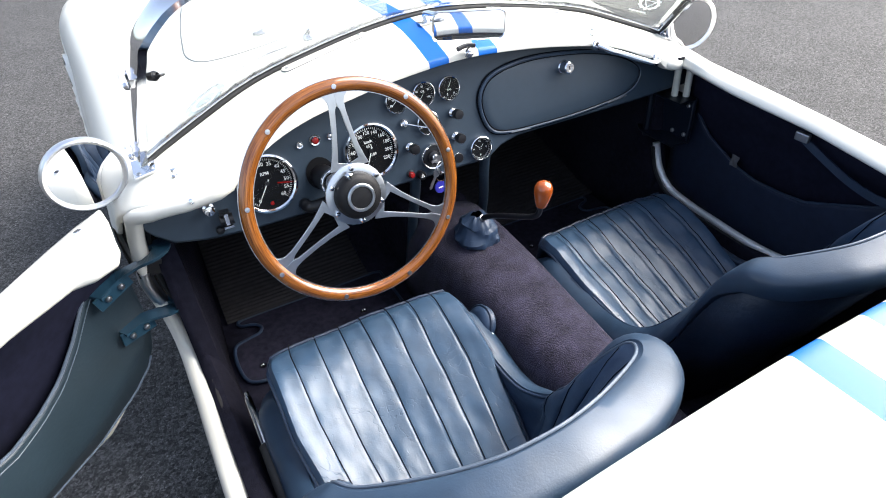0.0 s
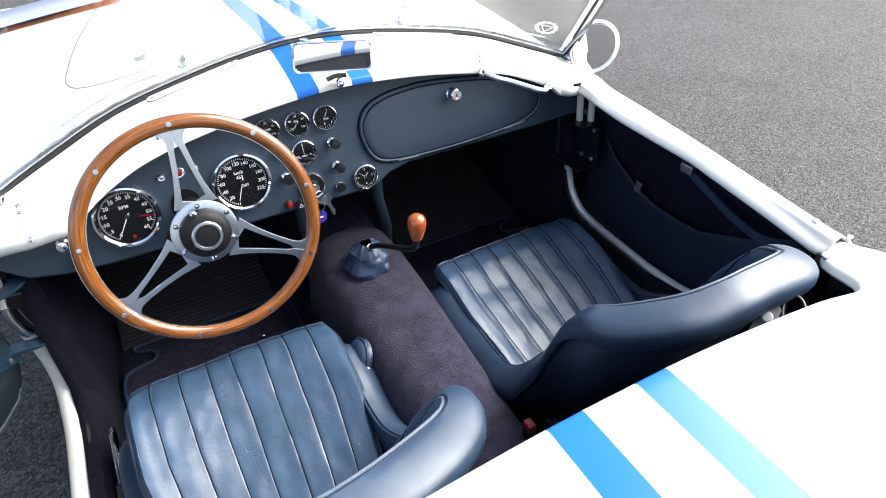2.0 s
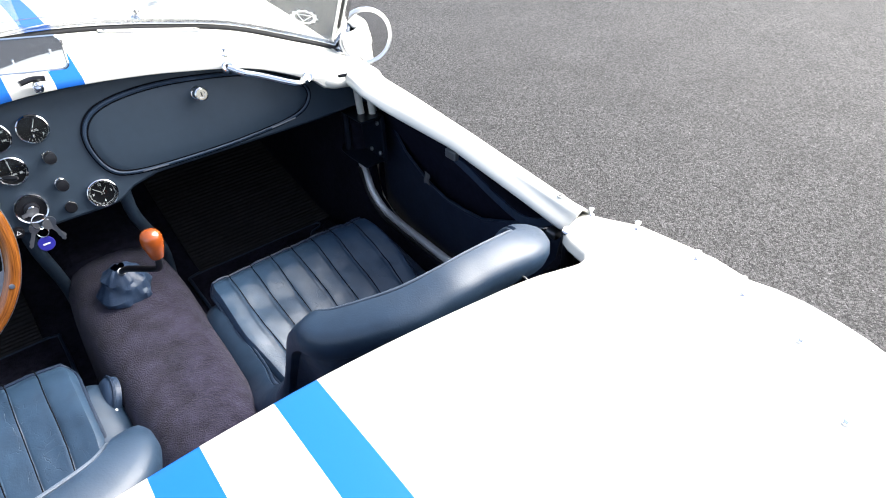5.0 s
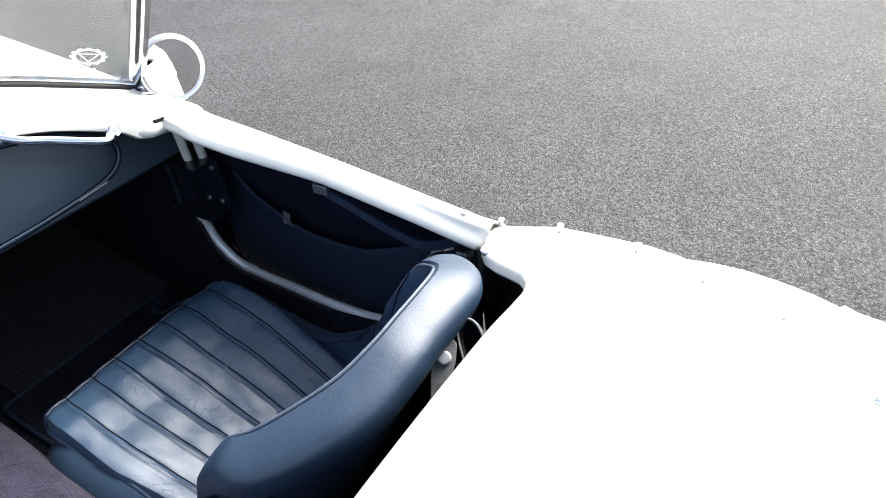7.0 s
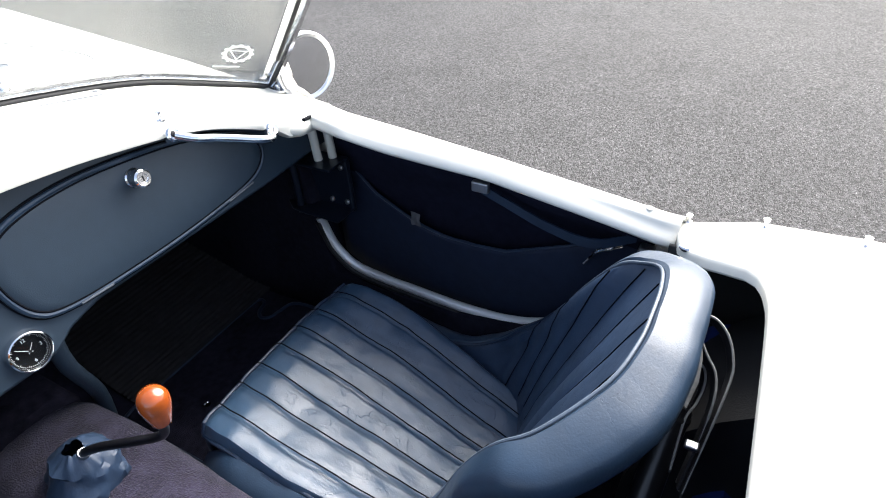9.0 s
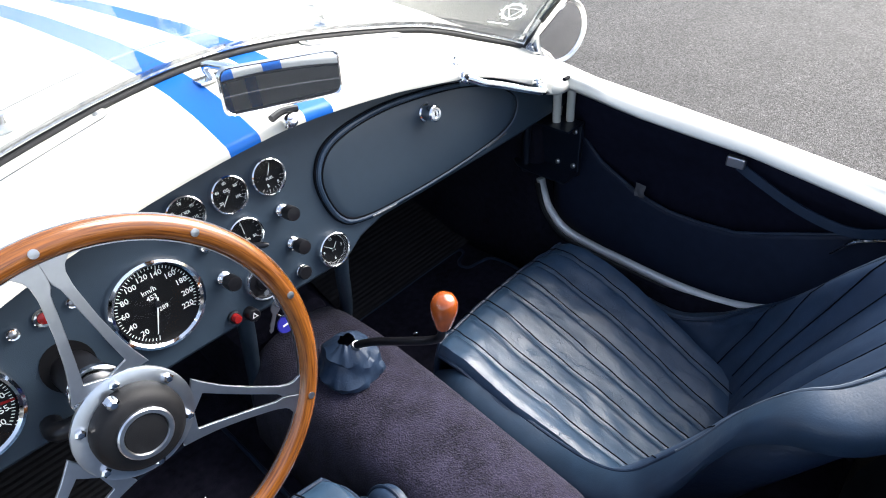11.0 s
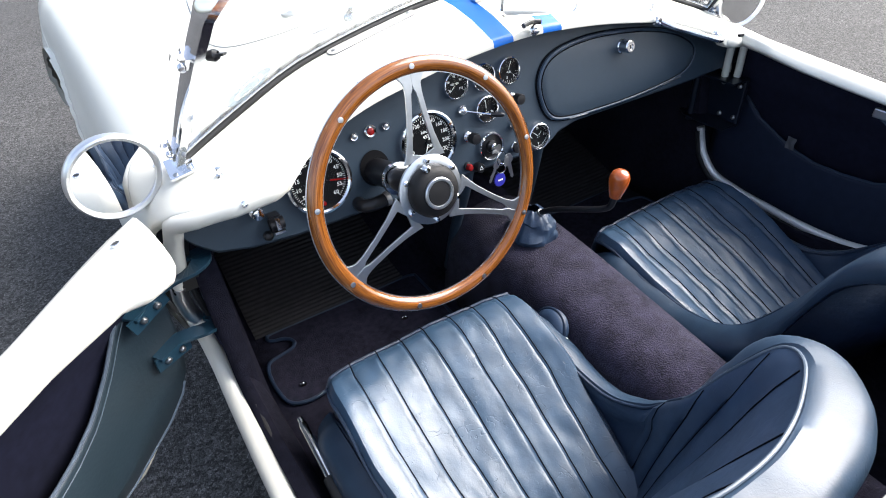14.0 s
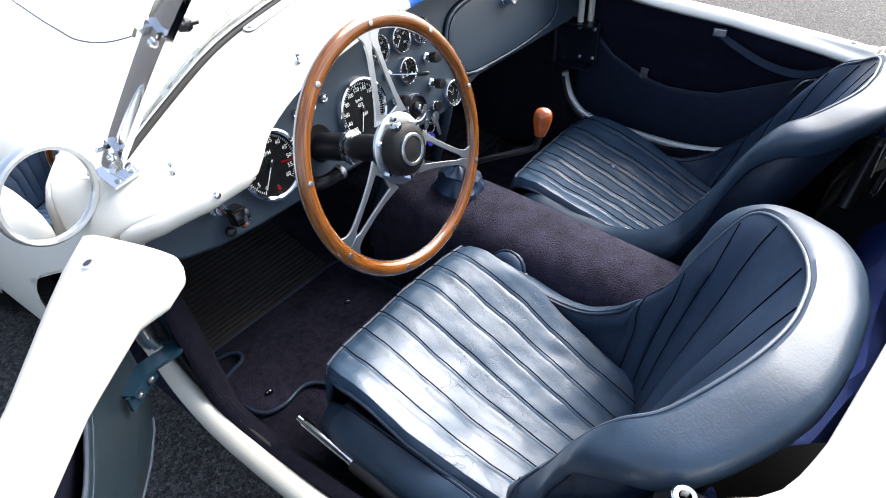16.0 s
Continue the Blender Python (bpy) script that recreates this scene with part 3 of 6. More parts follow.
def make_tub():
    ys = [-1.02, -0.6, -0.2, 0.2, 0.30, 0.55, 0.80]
    zs = [0.205, 0.195, 0.195, 0.195, 0.21, 0.30, 0.42]
    sheet("cockpit_floor", [[(x, y, z) for x in np.linspace(-0.68, 0.68, 9)] for y, z in zip(ys, zs)], CARPET_DARK, car, "dark navy carpeted floor", 0.01)
    for s in (-1, 1):
        # carpeted inner sill and footwell side
        yy = np.linspace(-0.72, 0.80, 30)
        rows = []
        for y in yy:
            top = np.interp(y, [-0.72, -0.60, -0.45, -0.30, -0.10, -0.02, 0.02, 0.045, 0.062, 0.80], [0.60, 0.41, 0.318, 0.290, 0.290, 0.308, 0.340, 0.40, 0.66, 0.72])
            out = np.interp(y, [-0.72, -0.4, 0, 0.1, 0.8], [0.60, 0.655, 0.672, 0.676, 0.62])
            rows.append([(s * (out - 0.045), y, 0.195), (s * (out - 0.038), y, 0.24), (s * (out - 0.026), y, top - 0.035), (s * (out - 0.012), y, top - 0.004), (s * (out + 0.01), y, top)] if s < 0 else [(s * (out - 0.045), y, 0.195), (s * (out - 0.040), y, 0.24), (s * (out - 0.034), y, top - 0.01), (s * (out - 0.024), y, top + 0.022), (s * (out + 0.008), y, top + 0.024)])
        sheet("side_lining", rows, LINING, car, "dark navy carpet side lining", 0.006, 1.0 if s > 0 else -1.0)
        # the space behind the seats
        rows = [[(s * 0.60, y, 0.195), (s * 0.615, y, 0.45), (s * np.interp(y, [-1.02, -0.85, -0.72], [0.60, 0.60, 0.585]), y, 0.66)] for y in np.linspace(-1.02, -0.70, 6)]
        sheet("rear_side_lining", rows, BLACK_MATT, car, "black lining behind the seats", 0.006)
    sheet("bulkhead", [[(x, -1.02 + 0.0 * z, z) for x in np.linspace(-0.62, 0.62, 5)] for z in (0.19, 0.45, 0.66)], BLACK_MATT, car, "black rear bulkhead", 0.01)
    sheet("deck_underside", [[(x, y, surface_z(REAR, x, y) - 0.025) for x in np.linspace(-0.62, 0.62, 15)] for y in np.linspace(-1.03, -0.857, 6)], BLACK_MATT, car, "black underside of the rear deck", 0.004)
    sheet("firewall", [[(x, 0.80 - 0.12 * (z - 0.4), z) for x in np.linspace(-0.66, 0.66, 5)] for z in (0.40, 0.60, 0.80)], CARPET_DARK, car, "dark carpeted firewall", 0.01)
    sheet("scuttle_underside", [[(x, y, surface_z(FRONT, x, y) - 0.03) for x in np.linspace(-0.66, 0.66, 19)] for y in np.linspace(0.03, 0.80, 12)], BLACK_MATT, car, "black underside of the scuttle", 0.004)


make_tub()
sheet("hinge_pillar_lining", [[(0.722, y, z) for z in (0.20, 0.45, 0.63)] for y in (0.042, 0.2, 0.42)], INNER_CLOTH, car, "dark lining of the hinge pillar", 0.004)


def make_sills():
    for s in (-1, 1):
        pts = smooth_path([(s * 0.690, 0.020, 0.70), (s * 0.708, 0.045, 0.62), (s * 0.716, 0.062, 0.53), (s * 0.704, 0.072, 0.43), (s * 0.695, 0.052, 0.345), (s * 0.692, -0.03, 0.294),
                           (s * 0.690, -0.16, 0.276), (s * 0.686, -0.31, 0.276), (s * 0.675, -0.46, 0.306), (s * 0.660, -0.58, 0.37), (s * 0.646, -0.66, 0.48), (s * 0.64, -0.69, 0.62)], 60)
        thin = s > 0
        if thin:
            strip = smooth_path([(0.640, 0.030, 0.475), (0.645, 0.024, 0.440), (0.645, 0.004, 0.398), (0.650, -0.040, 0.354), (0.655, -0.115, 0.336), (0.658, -0.187, 0.329), (0.656, -0.325, 0.326), (0.650, -0.445, 0.345), (0.640, -0.56, 0.40)], 50)
            tube("sill_strip", strip, 0.0105, STRIP, car, "pale satin metal sill strip", 12)
            tube("strip_seal", strip + np.array((-0.010, 0, -0.011)), 0.006, RUBBER, car, "black rubber seal", 8)
        tube("door_sill_lip", pts, 0.012 if thin else np.interp(pts[:, 2] + 1.0 * (pts[:, 1] < 0) * (0.3 - pts[:, 2]), [0.30, 0.40, 0.50], [0.021, 0.016, 0.0125]), CREAM, car, "cream painted rounded sill edge", 14)
        tube("sill_seal", pts + np.array((-s * (0.032 if thin else 0.024), 0, 0.002 if thin else 0.010)), 0.006, RUBBER, car, "black rubber sill seal", 8)
        rows = []
        for p in pts[27:-12]:
            x, y, z = p
            rows.append([(x - s * 0.012, y, z - 0.012), (x - s * 0.030, y, (z + 0.19) / 2), (x - s * 0.05, y, 0.185)])
        sheet("rocker_panel", rows, PAINT, car, "white rocker panel", 0.004)


make_sills()


def make_tunnel():
    rows = []
    for y in np.r_[np.linspace(-0.98, 0.10, 30), 0.125, 0.14, 0.146]:
        w = np.interp(y, [-0.98, -0.5, -0.15, 0.0, 0.146], [0.086, 0.094, 0.108, 0.112, 0.104])
        top = np.interp(y, [-0.98, -0.6, -0.1, 0.1, 0.125, 0.14, 0.146], [0.385, 0.397, 0.43, 0.435, 0.43, 0.41, 0.36])
        base = w + 0.022
        row = [(-base, 0.19), (-base + 0.006, 0.25), (-w - 0.010, top - 0.11), (-w - 0.002, top - 0.064), (-w + 0.010, top - 0.034), (-w + 0.026, top - 0.015), (-w + 0.048, top - 0.005), (-0.03, top + 0.002), (0, top + 0.003)]
        row = row + [(-x, z) for x, z in row[-2::-1]]
        rows.append([(x, y, z + 0.002 * noise.noise((x * 9, y * 9, 2.0))) for x, z in row])
    rows.append([(x, 0.148, 0.19) for x, z in row])
    ob = sheet("transmission_tunnel", rows, CARPET, car, "worn plum-grey carpet over the transmission tunnel", 0.004)
    box("gearbox_cover", (0, 0.42, 0.30), (0.20, 0.55, 0.22), CARPET_DARK, car, "dark carpet over the gearbox", 0.03)
    # bracing tubes that run from the dash to the tunnel
    for x0, x1 in ((-0.115, -0.10), (0.075, 0.115)):
        tube("dash_stay", smooth_path([(x0, 0.03, 0.66), (x0, 0.05, 0.55), (x1, 0.12, 0.40), (x1, 0.16, 0.25)], 12), 0.013, VINYL, car, "dark trimmed dash stay")


make_tunnel()


# ---- doors ----
DOOR = np.array([  # y, inner edge x, inner top z, crest x, crest z, greatest half width
    (0.03, 0.575, 0.762, 0.695, 0.730, 0.762),
    (-0.08, 0.556, 0.758, 0.676, 0.720, 0.748),
    (-0.20, 0.568, 0.740, 0.672, 0.712, 0.742),
    (-0.40, 0.594, 0.715, 0.656, 0.702, 0.738),
    (-0.60, 0.594, 0.686, 0.642, 0.688, 0.735),
    (-0.69, 0.594, 0.671, 0.638, 0.680, 0.730)])


DOOR_OPEN = np.array([  # the driver's door, whose cap is broader
    (0.03, 0.558, 0.760, 0.740, 0.718, 0.790),
    (-0.03, 0.564, 0.757, 0.733, 0.716, 0.788),
    (-0.08, 0.590, 0.750, 0.724, 0.712, 0.784),
    (-0.20, 0.608, 0.732, 0.698, 0.702, 0.778),
    (-0.40, 0.610, 0.704, 0.680, 0.684, 0.766),
    (-0.60, 0.606, 0.672, 0.672, 0.660, 0.748),
    (-0.69, 0.600, 0.658, 0.674, 0.650, 0.740)])


def make_door(s):
    """A door shut at the car's side s, in the car's axes."""
    door = new("door")
    door.parent = car
    door["label"] = "open white driver's door with teal vinyl lining" if s < 0 else "closed white passenger door with navy map pocket"
    ys = np.linspace(0.02, -0.709 if s > 0 else -0.702, 30)
    plan = DOOR if s > 0 else DOOR_OPEN
    o = np.argsort(plan[:, 0])
    rows, front_shift = [], []
    for y in ys:
        xi, zi, xc, zc, xw = (np.interp(y, plan[o, 0], plan[o, k]) for k in range(1, 6))
        bottom = np.interp(y, [-0.69, -0.64, -0.54, -0.40, -0.1, -0.03, 0.01, 0.03], [0.47, 0.38, 0.30, 0.265, 0.265, 0.30, 0.37, 0.42])
        low = 0.028 if s > 0 else 0.042
        ctrl = [(xi + 0.012, zi - low), (xi - 0.002, zi - 0.7 * low), (xi, zi - 0.010), (xi + 0.014, zi), ((xi + xc) / 2, (zi + zc) / 2 + 0.006), (xc, zc),
                (0.5 * xw + 0.5 * xc + 0.01, 0.55 * zc + 0.45 * 0.50), (xw, 0.50), (xw - 0.006, (0.50 + bottom) / 2), (xw - 0.02, bottom)]
        p = smooth_path(ctrl, 36)
        # the front edge of the cap is cut slantwise
        row = []
        for kk, (x, z) in enumerate(p):
            notch = -0.022 * max(0.0, 1 - kk / 7) if s < 0 else 0.0
            sh = np.interp(x, [0.55, 0.575, 0.60, 0.66, 0.72, 0.76], [-0.10, -0.045, -0.022, 0.005, 0.03, 0.07] if s > 0 else [-0.066, -0.052, -0.036, 0.000, 0.031, 0.050]) * np.interp(y, [-0.3, 0.02], [0, 1]) * np.interp(z, [0.45, 0.62], [0.0, 1.0])
            if s > 0:
                # the rear end is cut slantwise too
                sh += np.interp(x, [0.58, 0.62, 0.66, 0.70], [0.003, 0.001, -0.005, -0.008]) * np.interp(y, [-0.70, -0.55], [1, 0]) * np.interp(z, [0.50, 0.62], [0.0, 1.0])
            row.append((s * x, y + sh + notch * np.interp(y, [-0.12, 0.02], [0, 1]), z))
        rows.append(row)
    rows = np.array(rows)
    f = grid(*rows.shape[:2])
    if s > 0:
        f = [q[::-1] for q in f]
    skin = obj("door_skin", rows.reshape(-1, 3), f, CREAM, door, "white painted door skin and cap")
    modify(skin, thick=0.004, offset=-1.0)
    # lining: sagging pocket front
    prow = []
    yy = np.linspace(0.035, -0.665, 30) if s > 0 else np.r_[0.070, 0.064, 0.054, 0.042, np.linspace(0.028, -0.665, 32)]
    for y in yy:
        top = np.interp(y, [-0.66, -0.571, -0.458, -0.40, -0.329, -0.26, -0.19, -0.082, -0.024, 0.01], [0.61, 0.567, 0.514, 0.488, 0.476, 0.472, 0.484, 0.528, 0.58, 0.60]) if s > 0 else np.interp(y, [-0.66, -0.571, -0.458, -0.40, -0.329, -0.26, -0.20, -0.14, -0.08, -0.02, 0.01, 0.04, 0.06, 0.07], [0.61, 0.562, 0.506, 0.474, 0.454, 0.447, 0.459, 0.481, 0.524, 0.583, 0.60, 0.60, 0.59, 0.54])
        bot = np.interp(y, [-0.66, -0.60, -0.50, -0.4, -0.1, -0.03, 0.01], [0.42, 0.33, 0.27, 0.255, 0.255, 0.27, 0.29]) if s > 0 else np.interp(y, [-0.66, -0.60, -0.50, -0.4, -0.25, -0.135, -0.03, 0.028, 0.055, 0.07], [0.42, 0.33, 0.275, 0.262, 0.265, 0.272, 0.306, 0.336, 0.372, 0.42])
        bulge = 0.014 * math.sin(math.pi * min(1, max(0, (-y - 0.02) / 0.64)))
        base = np.interp(y, [-0.66, -0.3, 0], [0.668, 0.706, 0.712]) if s > 0 else np.interp(y, [-0.66, -0.3, -0.05, 0.05], [0.672, 0.722, 0.756, 0.764])
        prow.append([(s * (base - bulge * k), y, bot + (top - bot) * w) for w, k in ((0, -1.6 if s < 0 else -0.2), (0.25, 0.3), (0.5, 0.8), (0.75, 1.1), (0.95, 1.2), (1.0, 1.1))])
    card_mat = TEAL if s < 0 else POCKET
    prow = np.array(prow)
    f = grid(*prow.shape[:2])
    card = obj("map_pocket", prow.reshape(-1, 3), f, card_mat, door, "teal vinyl door pocket with piped edge" if s < 0 else "dark navy sagging leather door pocket")
    modify(card, thick=0.004, offset=0)
    if s < 0:
        tube("lower_piping", prow[3:, 0] + np.array((0.002, 0, 0)), 0.0026, PIPING, door, "pale piping round the lower edge", 8)
        tube("stitch_line", prow[4:, -2] + np.array((0.0028, 0, -0.006)), 0.0009, PIPING, door, "pale stitching below the piped edge", 6)
    tube("pocket_piping", prow[:, -1], 0.0032, PIPING if s < 0 else LEATHER_DARK, door, "", 8)
    # inner panel behind the pocket
    irow = []
    for y in np.linspace(0.045, -0.672, 25):
        bot = np.interp(y, [-0.68, -0.60, -0.50, -0.1, -0.03, 0.01], [0.46, 0.34, 0.28, 0.262, 0.275, 0.30] if s > 0 else [0.46, 0.36, 0.30, 0.300, 0.36, 0.43])
        t = np.interp(y, plan[o, 0], plan[o, 2]) - 0.035
        xo = np.interp(y, [-0.68, -0.3, 0], [0.690, 0.720, 0.728] if s > 0 else [0.692, 0.740, 0.772])
        xt = min(xo - 0.03, np.interp(y, plan[o, 0], plan[o, 3]) - 0.022)
        irow.append([(s * xo, y, bot), (s * xo, y, 0.53), (s * (xo + xt) / 2, y, 0.61), (s * xt, y, t)])
    sheet("inner_panel", irow, INNER_CLOTH, door, "near-black cloth inner door panel", 0.003)
    # tonneau sockets on the cap
    for yv, xv in ((-0.02, 0.655 if s > 0 else 0.675), (-0.406, 0.628 if s > 0 else 0.66), (-0.656, 0.628 if s > 0 else 0.640)):
        near = rows.reshape(-1, 3)
        k = int(np.argmin((near[:, 0] - s * xv) ** 2 + (near[:, 1] - yv) ** 2 + 0.2 * (near[:, 2] - 0.75) ** 2))
        i0, j0 = divmod(k, rows.shape[1])
        nv = Vector(rows[i0, j0 + 1] - rows[i0, j0 - 1]).cross(Vector(rows[i0 + 1, j0] - rows[i0 - (1 if i0 else 0), j0])).normalized()
        nv = nv if nv.z > 0 else -nv
        m = basis(Vector(near[k]) + nv * (-0.0008 if s > 0 else 0.004), nv)
        lathe("fastener_socket", [(0.0072, -0.004), (0.0072, 0.0002), (0.0066, 0.0006), (0.0055, 0.0006), (0.0055, -0.003)], CREAM if s > 0 else CHROME, door, "flush fastener socket" if s > 0 else "chrome fastener socket", 16, m)
        lathe("socket_hole", [(0.0054, -0.002), (0.0054, 0.0004), (0.001, 0.0006)], BLACK, door, "", 12, m)
    return door


door_r = make_door(1)
door_l = make_door(-1)
OPEN = 53.0
door_l.matrix_basis = Matrix.Translation((-0.762, -0.066, 0.006)) @ pose(0, 0, 0, 0, 0, -OPEN) @ Matrix.Translation((0.672, 0.02, 0))


# ---- windscreen ----
def screen_base(x):
    u = abs(x) / 0.635
    y = 0.185 - 0.088 * u ** 2
    return np.array((x, y, surface_z(FRONT, x, y) + 0.006))


def screen_top(x):
    u = abs(x) / 0.582
    return np.array((x, -0.112 - 0.078 * u ** 2, 1.124 - 0.028 * u ** 2))


def make_windscreen():
    ws = new("windscreen")
    ws.parent = car
    ws["label"] = "chrome-framed curved glass windscreen with side posts"
    us = np.linspace(-1, 1, 33)
    rows = []
    for k in np.linspace(0, 1, 9):
        rows.append([screen_base(0.644 * u) * (1 - k) + screen_top(0.582 * u) * k for u in us])
    rows = np.array(rows)
    # rounded top corners
    for i in range(9):
        for j in range(33):
            k = i / 8
            over = max(0, abs(us[j]) - 0.86) / 0.14
            rows[i, j] += np.array((0, 0.045, -0.052)) * (over ** 2) * k ** 3
    g = obj("glass", rows.reshape(-1, 3), grid(9, 33), GLASS, ws, "clear curved windscreen glass")
    g.visible_shadow = False
    modify(g, thick=0.004, offset=0)
    tube("bottom_rail", rows[0] + np.array((0, -0.006, 0.004)), 0.0036, RAIL, ws, "satin chrome bottom rail", 10)
    tube("bottom_seal", rows[0] + np.array((0, -0.008, -0.005)), 0.0056, RUBBER, ws, "black rubber base seal", 10)
    tube("glazing_seal", rows[0] + np.array((0, -0.007, 0.0095)), 0.0019, RUBBER, ws, "", 8)
    # one flat chrome bar runs up the sides and bends into the top rail
    bar = smooth_path(np.concatenate([rows[:, 0], rows[-1, 1:-1], rows[::-1, -1]]), 130)
    depth = np.cross((1.0, 0, 0), rows[6, 0] - rows[1, 0])
    depth /= np.linalg.norm(depth)
    centre = rows[4, 16]
    tang = np.gradient(bar, axis=0)
    v = []
    for q, tt in zip(bar, tang / np.linalg.norm(tang, axis=1)[:, None]):
        out = np.cross(tt, depth)
        out /= np.linalg.norm(out)
        if out @ (q - centre) < 0:
            out = -out
        back = np.cross(tt, out)
        back = back if back @ depth > 0 else -back
        wide = 0.015 if abs(q[0]) > 0.50 else 0.011
        for du, dv in ((-0.005, -wide), (0.007, -wide), (0.010, -wide * 0.5), (0.010, wide * 0.5), (0.007, wide), (-0.005, wide)):
            v.append(q + out * du + back * dv)
    obj("frame_bar", v, grid(130, 6, close_u=True) + [(0, 1, 2, 3, 4, 5), tuple(129 * 6 + k for k in range(6))[::-1]], CHROME, ws, "polished chrome side posts and top rail")
    tube("frame_seal", bar[4:-4] - np.array((0, 0.004, 0)) + 0.006 * (centre - bar[4:-4]) / np.linalg.norm(centre - bar[4:-4], axis=1)[:, None], 0.0035, RUBBER, ws, "black rubber glazing strip", 8)
    for j, s in ((0, -1), (-1, 1)):
        edge = rows[:, j]
        path = smooth_path(edge, 24)
        t = np.gradient(path, axis=0)
        t /= np.linalg.norm(t, axis=1)[:, None]
        foot = edge[0]
        m = basis((foot[0], foot[1] - 0.012, surface_z(FRONT, foot[0], foot[1] - 0.01) + 0.002), (s * 0.25, -0.1, 1), (1, 0, 0))
        obj("post_foot", *prism_geo([(-0.022, -0.03), (0.018, -0.034), (0.024, 0.02), (-0.02, 0.03)], 0.004, m), CHROME, ws, "chrome foot plate", smooth=False)
        for dx, dy in ((-0.012, -0.022), (0.012, -0.022)):
            lathe("screw", [(0.004, 0.003), (0.004, 0.0055), (0.001, 0.006)], STEEL, ws, "", 12, m @ Matrix.Translation((dx, dy, 0)))
        # sun visor and side screen fittings
        for k, size in ((16, 1.0), (3, 0.9)):
            q, tt = path[k], t[k]
            out = np.array((s * 1.0, 0, 0))
            m2 = basis(q + out * 0.016, tt, out)
            obj("bracket", *join(box_geo((-0.004, 0, 0), (0.008, 0.020, 0.022 * size), m2), box_geo((0.004, -0.008, -0.006), (0.012, 0.004, 0.014), m2)), CHROME, ws, "chrome side-screen bracket", smooth=False)
            lathe("thumb_screw", [(0.005, 0), (0.0055, 0.006), (0.003, 0.009)], CHROME, ws, "", 12, m2 @ Matrix.Translation((0.004, 0.009, 0)) @ pose(0, 0, 0, -90, 0, 0))
        q = path[16]
        m3 = basis(q + np.array((-s * 0.012, -0.012, 0)), (-s * 0.8, -0.55, 0.1))
        obj("wing_nut", *join(lathe_geo([(0.006, 0), (0.008, 0.010), (0.005, 0.015)], 14, m3), box_geo((0, 0, 0.018), (0.012, 0.003, 0.010), m3)), BLACK, ws, "black wing nut")
    return rows


screen = make_windscreen()


# ---- dashboard ----
def dash_y(z):
    return -0.003 + 0.2 * (z - 0.645)


DN = Vector((0, -1, 0.2)).normalized()   # faces the seats


def on_dash(x, z, off=0.0):
    return basis((x, dash_y(z) + DN.y * off, z + DN.z * off), DN, (1, 0, 0))


dash = empty("dashboard", "slate-blue vinyl dashboard with round chrome-rimmed gauges", "dashboard")


def dash_top(x):
    y = front_edge(x)
    return surface_z(FRONT, x, y + 0.01) - 0.010


def dash_bottom(x):
    return float(np.interp(x, [-0.69, -0.675, -0.64, -0.58, -0.50, 0.03, 0.06, 0.09, 0.14, 0.5, 0.66], [0.70, 0.67, 0.641, 0.628, 0.622, 0.618, 0.622, 0.640, 0.651, 0.650, 0.655]))


def make_panel():
    rows = []
    xs = np.r_[np.linspace(-0.688, -0.5, 20), np.linspace(-0.49, 0.0, 20), np.linspace(0.01, 0.16, 20), np.linspace(0.17, 0.675, 20)]
    for x in xs:
        t, b = dash_top(x), dash_bottom(x)
        row = []
        for k in np.linspace(0, 1, 8):
            z = t + (b - t) * k
            row.append((x, dash_y(z) + 0.0005, z))
        row.append((x, dash_y(b) + 0.004, b - 0.006))
        row.append((x, dash_y(b) + 0.014, b - 0.009))
        row.append((x, dash_y(b) + 0.045, b - 0.002))
        rows.append(row)
    sheet("panel", rows, VINYL, dash, "slate-blue vinyl covered panel", 0.004, -1.0)


make_panel()


